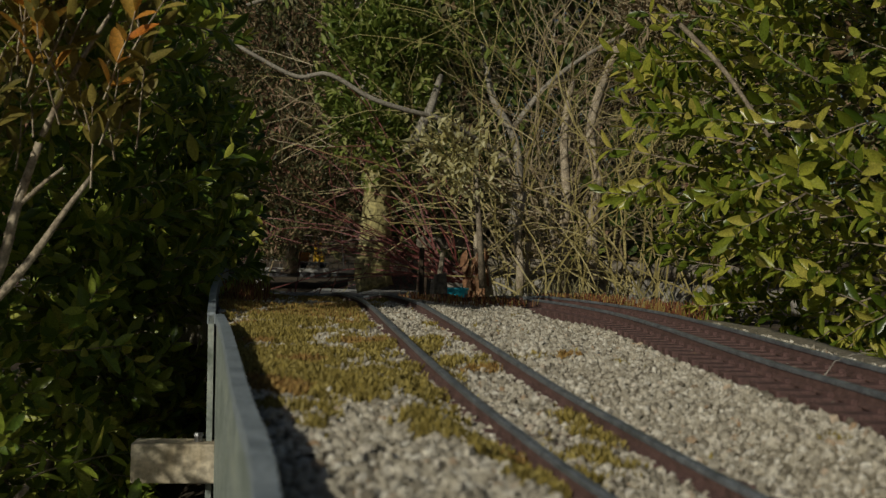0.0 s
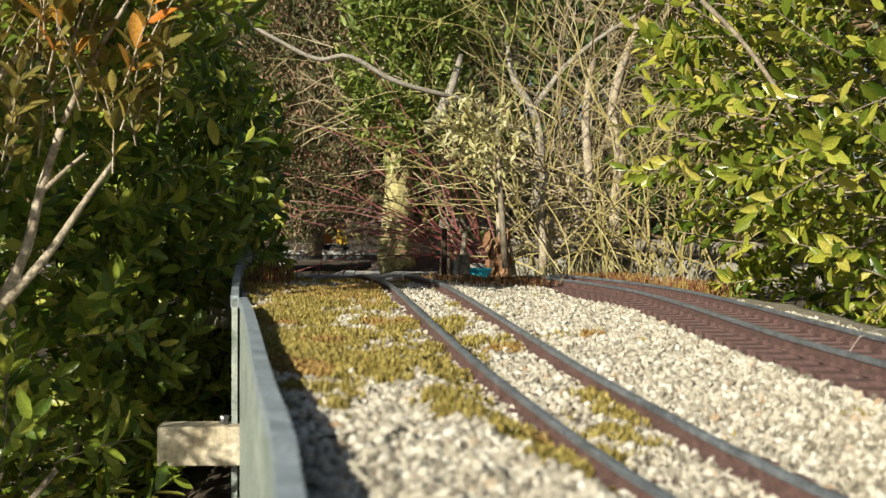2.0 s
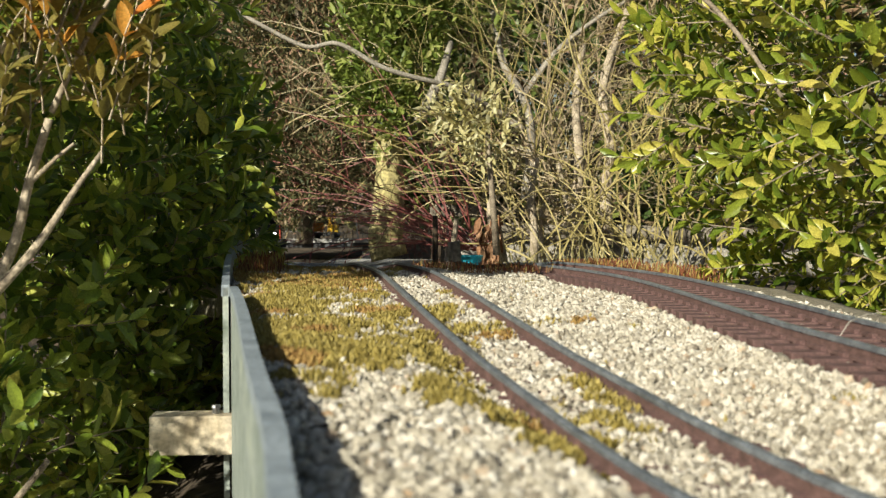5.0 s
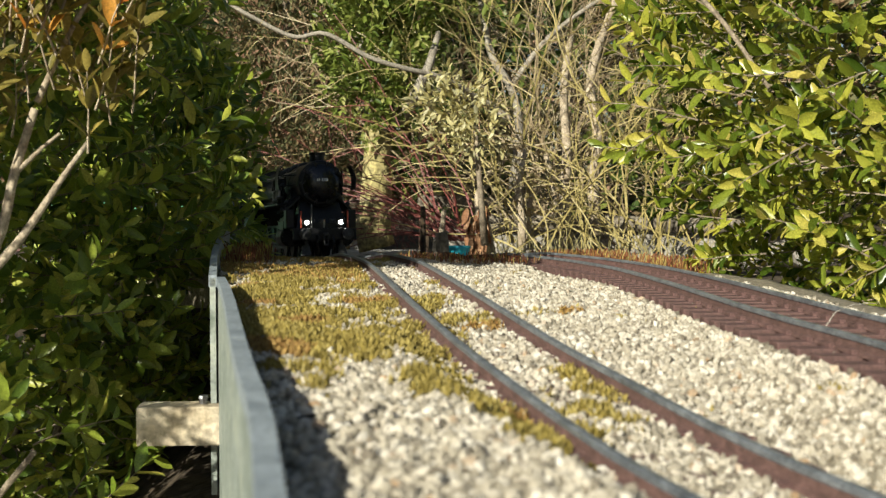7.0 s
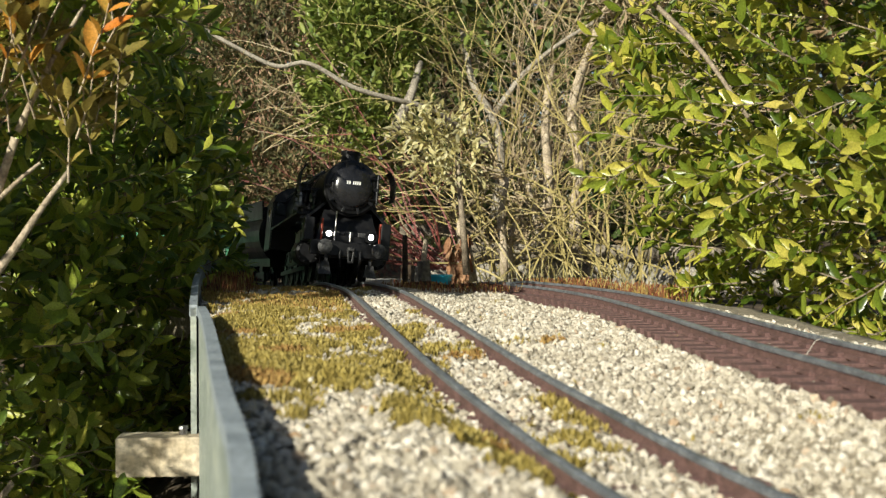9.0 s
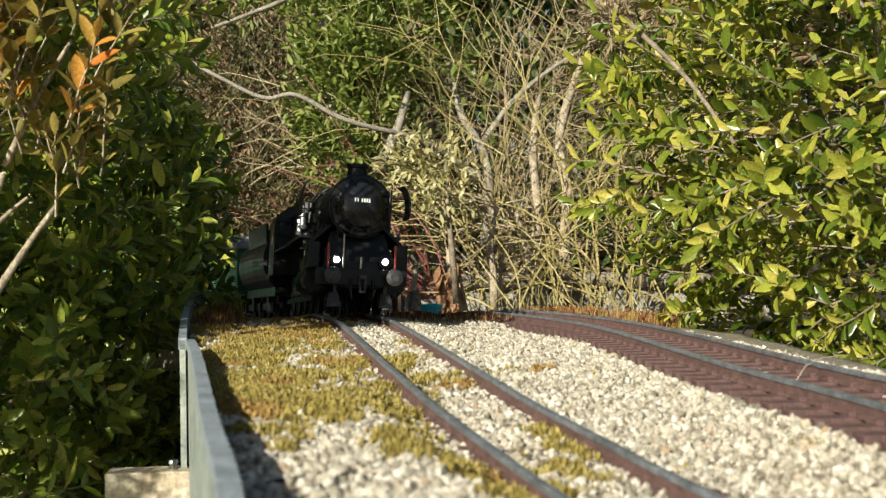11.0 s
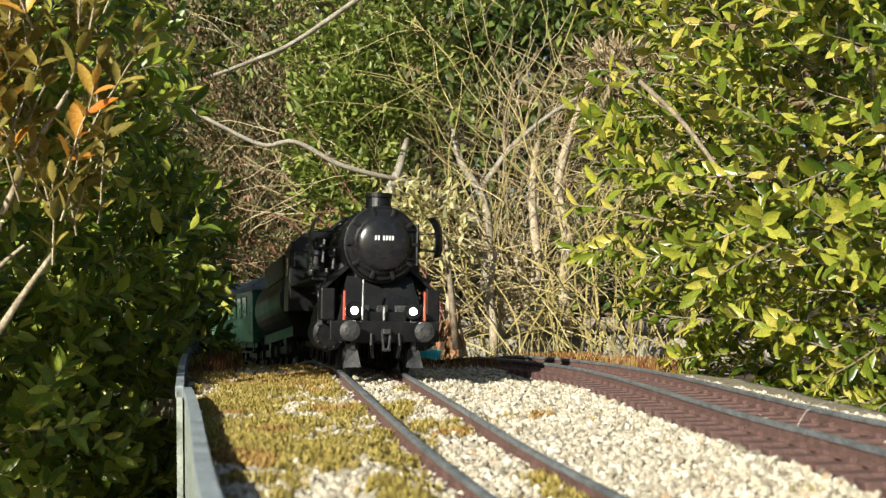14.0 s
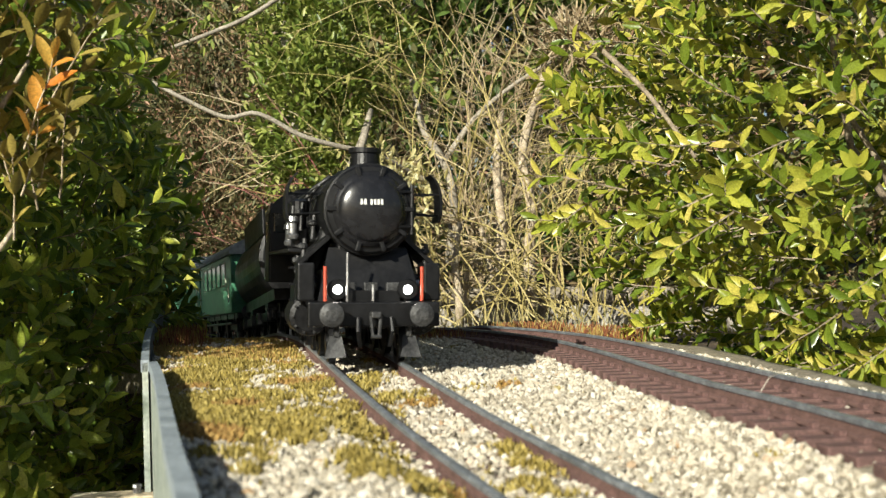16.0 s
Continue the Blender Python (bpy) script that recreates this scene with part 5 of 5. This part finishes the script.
def build_terrace():
    """The low stone edging with a log on it that closes the plot behind the crest."""
    wall = thing("stone_edging", Matrix(), "low edging of rough grey stones behind the railway", "stone edging")
    rng = random.Random(9)
    x = -0.02
    while x < 0.62:
        w = rng.uniform(0.045, 0.09)
        rough_stone(wall, (x + w / 2, 2.12 + rng.uniform(-0.01, 0.01) - 0.15 * max(0, x - 0.2), -0.022 + rng.uniform(-0.006, 0.006)), (w * 1.02, 0.07, rng.uniform(0.06, 0.085)), int(x * 999), M_STONE)
        x += w * 0.93
    log = thing("log", Matrix(), "weathered grey log lying on the stone edging", "log")
    for pts, r in (([(0.07, 2.10, 0.026), (0.25, 2.08, 0.024), (0.45, 2.05, 0.022), (0.62, 2.01, 0.018)], 0.016), ):
        v, f = [], []
        tube(v, f, smooth_line(pts, 0.02), r, r * 0.85, 12)
        for i, p in enumerate(v):
            v[i] = p + Vector((0, 0.003, 0.003)) * noise.noise(p * 40)
        arrays("trunk", v, f, M_LOG, log, "", True)
    beam = thing("wooden_beam", pose(0.05, 2.28, 0.062, 0, 2, 0), "dark weathered wooden beam under the twigs", "beam")
    bm = bmesh.new()
    box(bm, -0.10, 0.10, -0.02, 0.02, -0.011, 0.011, 0.002)
    part("timber", bm, M_LOG, beam)
    for x in (-0.085, 0.085):
        bm = bmesh.new()
        box(bm, x - 0.01, x + 0.01, -0.012, 0.012, -0.16, -0.010, 0.001)
        part("post", bm, M_DARKWOOD, beam)
    slab = thing("concrete_slab", Matrix.Translation((-0.16, 2.07, -0.05)), "pale worn concrete slab at the tree's foot", "slab")
    bm = bmesh.new()
    box(bm, -0.075, 0.13, -0.10, 0.13, -0.05, 0.022, 0.004)
    for v in bm.verts:
        v.co.z += 0.004 * noise.noise(v.co * 30)
    part("concrete", bm, M_CONCRETE, slab)
    edge = thing("edging_board", Matrix(), "dark mossy edging board across the crest", "edging board")
    bm = bmesh.new()
    strip(bm, smooth_line([(-0.015, 1.27, 0), (0.04, 1.235, 0), (0.085, 1.20, 0)], 0.02), 0.007, -0.05, lambda i: 0.008 + 0.002 * math.sin(i * 2.1))
    part("board", bm, M_DARKWOOD, edge)
    rng = random.Random(31)
    # two thin stakes, then a short thick wooden block
    for at, tall, lean, mat in (((-0.027, 1.550, -0.004), 0.062, 0.0, M_DARKWOOD), ((-0.004, 1.500, -0.000), 0.055, 0.10, M_PALE), ((0.000, 1.480, -0.001), 0.026, -0.1, M_LOG)):
        stake = thing("stake", Matrix.Translation(at), "upright weathered piece of wood behind the crest", "stake", "stakes behind the crest")
        v, f = [], []
        tube(v, f, [Vector((0, 0, -0.05)), Vector((lean * tall * 0.4, 0, tall * 0.5)), Vector((lean * tall, 0, tall))], 0.0042 if tall > 0.03 else 0.009, 0.0034 if tall > 0.03 else 0.008, 7)
        arrays("shaft", v, f, mat, stake)


def build_platform():
    """A model platform on posts far behind the track, with its lamp and a toy vehicle."""
    deck = thing("model_platform", pose(-0.315, 2.85, -0.006), "dark model platform with pale edge and low railing", "platform")
    bm = bmesh.new()
    box(bm, -0.16, 0.13, -0.05, 0.05, -0.020, 0.0, 0.001)
    part("deck", bm, M_DECK, deck)
    bm = bmesh.new()
    box(bm, -0.16, 0.13, -0.056, -0.0505, -0.008, 0.002, 0.001)
    part("kerb", bm, M_CONCRETE, deck, "pale grey edge strip")
    for k in range(12):
        bm = bmesh.new()
        rod(bm, (-0.15 + k * 0.024, -0.045, 0), (-0.15 + k * 0.024, -0.045, 0.022), 0.0012, 0.0012, 6)
        part("railing_post", bm, M_STONE, deck)
    bm = bmesh.new()
    rod(bm, (-0.155, -0.045, 0.021), (0.12, -0.045, 0.014), 0.0014, 0.0014, 6)
    part("handrail", bm, M_STONE, deck)
    for x in (-0.13, 0.10):
        bm = bmesh.new()
        box(bm, x - 0.012, x + 0.012, -0.03, 0.03, -0.10, -0.020, 0.001)
        part("support", bm, M_CONCRETE, deck)
    lamp = thing("model_lamp_post", pose(-0.243, 2.79, -0.006), "thin white bent model lamp post on the platform", "lamp post")
    bm = bmesh.new()
    rod(bm, (0.008, 0, 0), (0, 0, 0.092), 0.0020, 0.0014, 8)
    rod(bm, (0, 0, 0.092), (0.014, 0, 0.106), 0.0014, 0.0012, 8)
    part("pole", bm, M_WHITE, lamp)
    bm = bmesh.new()
    lathe(bm, [(0.0, 0.0045), (0.003, 0.003), (0.005, 0.001)], (0.014, 0, 0.104), (0, 0, 1), 12)
    part("shade", bm, M_WHITE, lamp)
    toy = thing("toy_crane", pose(-0.315, 2.84, -0.006), "small yellow and orange toy rail crane with white roof", "toy vehicle")
    bm = bmesh.new()
    box(bm, -0.032, 0.032, -0.016, 0.016, 0.008, 0.016, 0.001)
    part("chassis", bm, M_DECK, toy)
    bm = bmesh.new()
    box(bm, -0.034, -0.010, -0.014, 0.014, 0.0165, 0.040, 0.003)
    part("engine_hood", bm, M_TOYORANGE, toy, "orange hood")
    for x in (0.006, 0.018):
        for y in (-0.012, 0.012):
            bm = bmesh.new()
            box(bm, x - 0.0022, x + 0.0022, y - 0.0022, y + 0.0022, 0.0165, 0.070, 0.0004)
            part("cab_post", bm, M_TOYYELLOW, toy, "yellow cab post")
    bm = bmesh.new()
    box(bm, 0.002, 0.028, -0.0135, 0.0135, 0.0165, 0.036, 0.002)
    part("cab", bm, M_TOYYELLOW, toy, "yellow cab")
    bm = bmesh.new()
    box(bm, -0.028, 0.026, -0.017, 0.017, 0.0705, 0.0765, 0.002)
    part("roof", bm, M_WHITE, toy, "white roof")
    for x in (-0.024, 0.024):
        for y in (-0.014, 0.014):
            bm = bmesh.new()
            rod(bm, (x, y - 0.002, 0.006), (x, y + 0.002, 0.006), 0.006, 0.006, 14)
            part("wheel", bm, M_BLACK, toy)


def build_small_things():
    tub = thing("plastic_tub", Matrix.Translation((0.021, 1.62, -0.046)), "bright cyan plastic tub behind the crest", "tub")
    bm = bmesh.new()
    lathe(bm, [(0, 0.012), (0.002, 0.0135), (0.045, 0.0165), (0.045, 0.018), (0.048, 0.018), (0.048, 0.0155), (0.006, 0.0125)], (0, 0, 0), (0, 0, 1), 24)
    part("shell", bm, M_CYAN, tub)
    leafy_mass("low_shrub", "small dark red-brown leafless mound of twigs", "shrub", [((-0.073, 2.100, 0.015), (0.026, 0.025, 0.026), 90)], 0.010, M_RED, 71, (NEEDLE_V, NEEDLE_F), 10, 0.02, root=(-0.073, 2.100, -0.016))
    rng = random.Random(19)
    for label, spots in (("pale dry grass tuft beside the line", [(rng.uniform(-0.27, -0.19), rng.uniform(1.58, 1.66), -0.045, 0.012, 0.035) for _ in range(260)]),
                         ("dry straw-coloured grass and stalks by the shrubs", [(rng.uniform(0.10, 0.36), rng.uniform(1.45, 1.85), -0.075, 0.04, 0.11) for _ in range(260)])):
        v, f = [], []
        for x, y, z, lo, hi in spots:
            tall = rng.uniform(lo, hi)
            tube(v, f, wander(rng, (x, y, z), (rng.uniform(-0.7, 0.7), rng.uniform(-0.4, 0.4), 1), tall, 4, 0.15, 0.06), 0.0010, 0.0004, 3)
        tagged(arrays("dry_grass", v, f, M_GRASS), label, "grass", kind="stuff")
    twig = thing("fallen_twig", Matrix(), "short dark fallen twig lying on the grit", "twig")
    v, f = [], []
    tube(v, f, [Vector((-0.042, 0.322, 0.0045)), Vector((-0.034, 0.326, 0.0050)), Vector((-0.026, 0.331, 0.0055)), Vector((-0.020, 0.336, 0.0050))], 0.0008, 0.0011, 6)
    arrays("wood", v, f, M_DARKWOOD, twig)
    wire = thing("wire_end", Matrix(), "thin pale wire end arching beside the rail", "wire")
    v, f = [], []
    tube(v, f, [Vector((0.186, 0.56, 0.004)), Vector((0.190, 0.557, 0.012)), Vector((0.197, 0.553, 0.016)), Vector((0.203, 0.549, 0.017))], 0.00028, 0.00022, 5)
    arrays("strand", v, f, M_STONE, wire)

build_ground()
build_bed()
build_track(LINE, "rusty-sided grey garden railway track half buried in grit", 3000, 0.0006)
build_track(SIDING, "garden railway track on red-brown plastic sleepers", 400, 0.0, 0.002, side_drop)
build_edging()
build_batten()

left = build_bush("dark glossy box shrub overhanging the track, with an added out-of-view mass that shades it", [((-0.52, 1.19, 0.03), (0.32, 0.39, 0.35), 1250), ((-0.43, 1.18, -0.10), (0.15, 0.26, 0.18), 240), ((-0.30, 0.72, -0.16), (0.06, 0.07, 0.11), 42),
            # first shell here is added out of view, to block sun from the visible leaves
            ((-0.62, 0.48, 0.19), (0.14, 0.18, 0.18), 420), ((-0.285, 0.84, 0.26), (0.075, 0.08, 0.11), 110), ((-0.31, 1.25, 0.04), (0.08, 0.22, 0.20), 300)],
           lambda p: p.x < -0.172 * p.y - 0.032 and (p.x < -0.30 or p.y > 0.5) and (p.z > -0.01 or p.y < 0.76 or p.x < left_edge(p.y) - (0.12 if p.y < 0.9 else 0.06)), 0.023, (M_BOXD, M_BOXD_ONE), 61, (-0.50, 1.0, -0.52),
           lambda p: 0.6 < p.y < 0.98 and -0.40 < p.x and p.z > -0.3, reach=(0.04, 0.08),
           extra=(((-0.249, 0.720, 0.177), (0.055, 0.03, 0.085), 75, M_OLIVE, 0.021), ((-0.225, 0.700, 0.194), (0.03, 0.015, 0.05), 5, M_ORANGE, 0.022)))
bare_stems(left, [
    ([(-0.305, 0.720, -0.010), (-0.277, 0.720, 0.043), (-0.267, 0.720, 0.082), (-0.252, 0.720, 0.127)], 0.0042, 0.0026),
    ([(-0.283, 0.700, 0.013), (-0.256, 0.700, 0.043), (-0.235, 0.710, 0.078), (-0.221, 0.720, 0.102)], 0.0034, 0.0014),
    ([(-0.267, 0.720, 0.082), (-0.249, 0.720, 0.099), (-0.231, 0.720, 0.113)], 0.0018, 0.0010),
    ([(-0.295, 0.720, 0.152), (-0.274, 0.720, 0.177), (-0.256, 0.720, 0.201)], 0.0026, 0.0016),
    ([(-0.252, 0.720, 0.127), (-0.231, 0.720, 0.170), (-0.213, 0.730, 0.207)], 0.0022, 0.0012),
], M_PALE, "stem", "pale bare woody stem")
right = build_bush("sunlit yellow-green box shrub beside the track", [((0.60, 1.04, 0.22), (0.37, 0.32, 0.44), 1900)],
           lambda p: p.x > 0.165 * p.y and (p.x > 0.262 or p.z > 0.10), 0.022, (M_BOX, M_BOX_ONE), 62, (0.66, 1.05, -0.22), lambda p: p.y < 0.92 and p.x < 0.42)
bare_stems(right, [
    ([(0.186, 1.000, 0.273), (0.225, 0.950, 0.216), (0.253, 0.900, 0.153)], 0.0026, 0.0016),
], M_TWIG, "stem", "brown bare woody stem")

loco = build_loco()
tender = build_tender()
coach = build_coach("green model passenger coach with grey roof")
coaches = [coach] + [build_coach("green model passenger coach with grey roof") for _ in range(4)]
# thing, length, and where it rests on the line
TRAIN = [(loco, 12.9, 2.2, 9.2), (tender, 8.9, 2.2, 6.4)] + [(c, COACH + 0.8, 2.1, COACH - 2.1) for c in coaches]
# seconds and how far the loco rocks to its left, in degrees
ROCK = ((0.0, 0.0), (7.0, 0.0), (7.5, 0.9), (8.0, 2.2), (8.5, 4.2), (9.0, 6.0), (10.0, 4.8), (11.5, 3.2), (12.5, 2.4), (16.0, 1.6))

build_tree()
build_background()
scatter_grit()
scatter_moss()
scatter_stalks()


# ---- what moves ----
def motions():
    steps = [0.25 * i for i in range(65)]
    offset = 0.0
    for ob, length, a, b in TRAIN:
        rock = ROCK if ob is loco else ((0.0, 0.0), (16.0, 0.0))
        walk(ob, [(t, vehicle_pose(front_at(t) + offset, a * S, b * S) @ pose(0, 0, 0, 0, float(np.interp(t, [r[0] for r in rock], [r[1] for r in rock])))) for t in steps])
        offset += length * S
    turns = [0.1 * i for i in range(161)]
    gone = [front_at(t) - front_at(0.0) for t in turns]
    for ob, radius in WHEELS:
        place = ob.location.copy()
        walk(ob, [(t, Matrix.Translation(place) @ Euler((-g / (radius * S), 0, 0)).to_matrix().to_4x4()) for t, g in zip(turns, gone)])


motions()
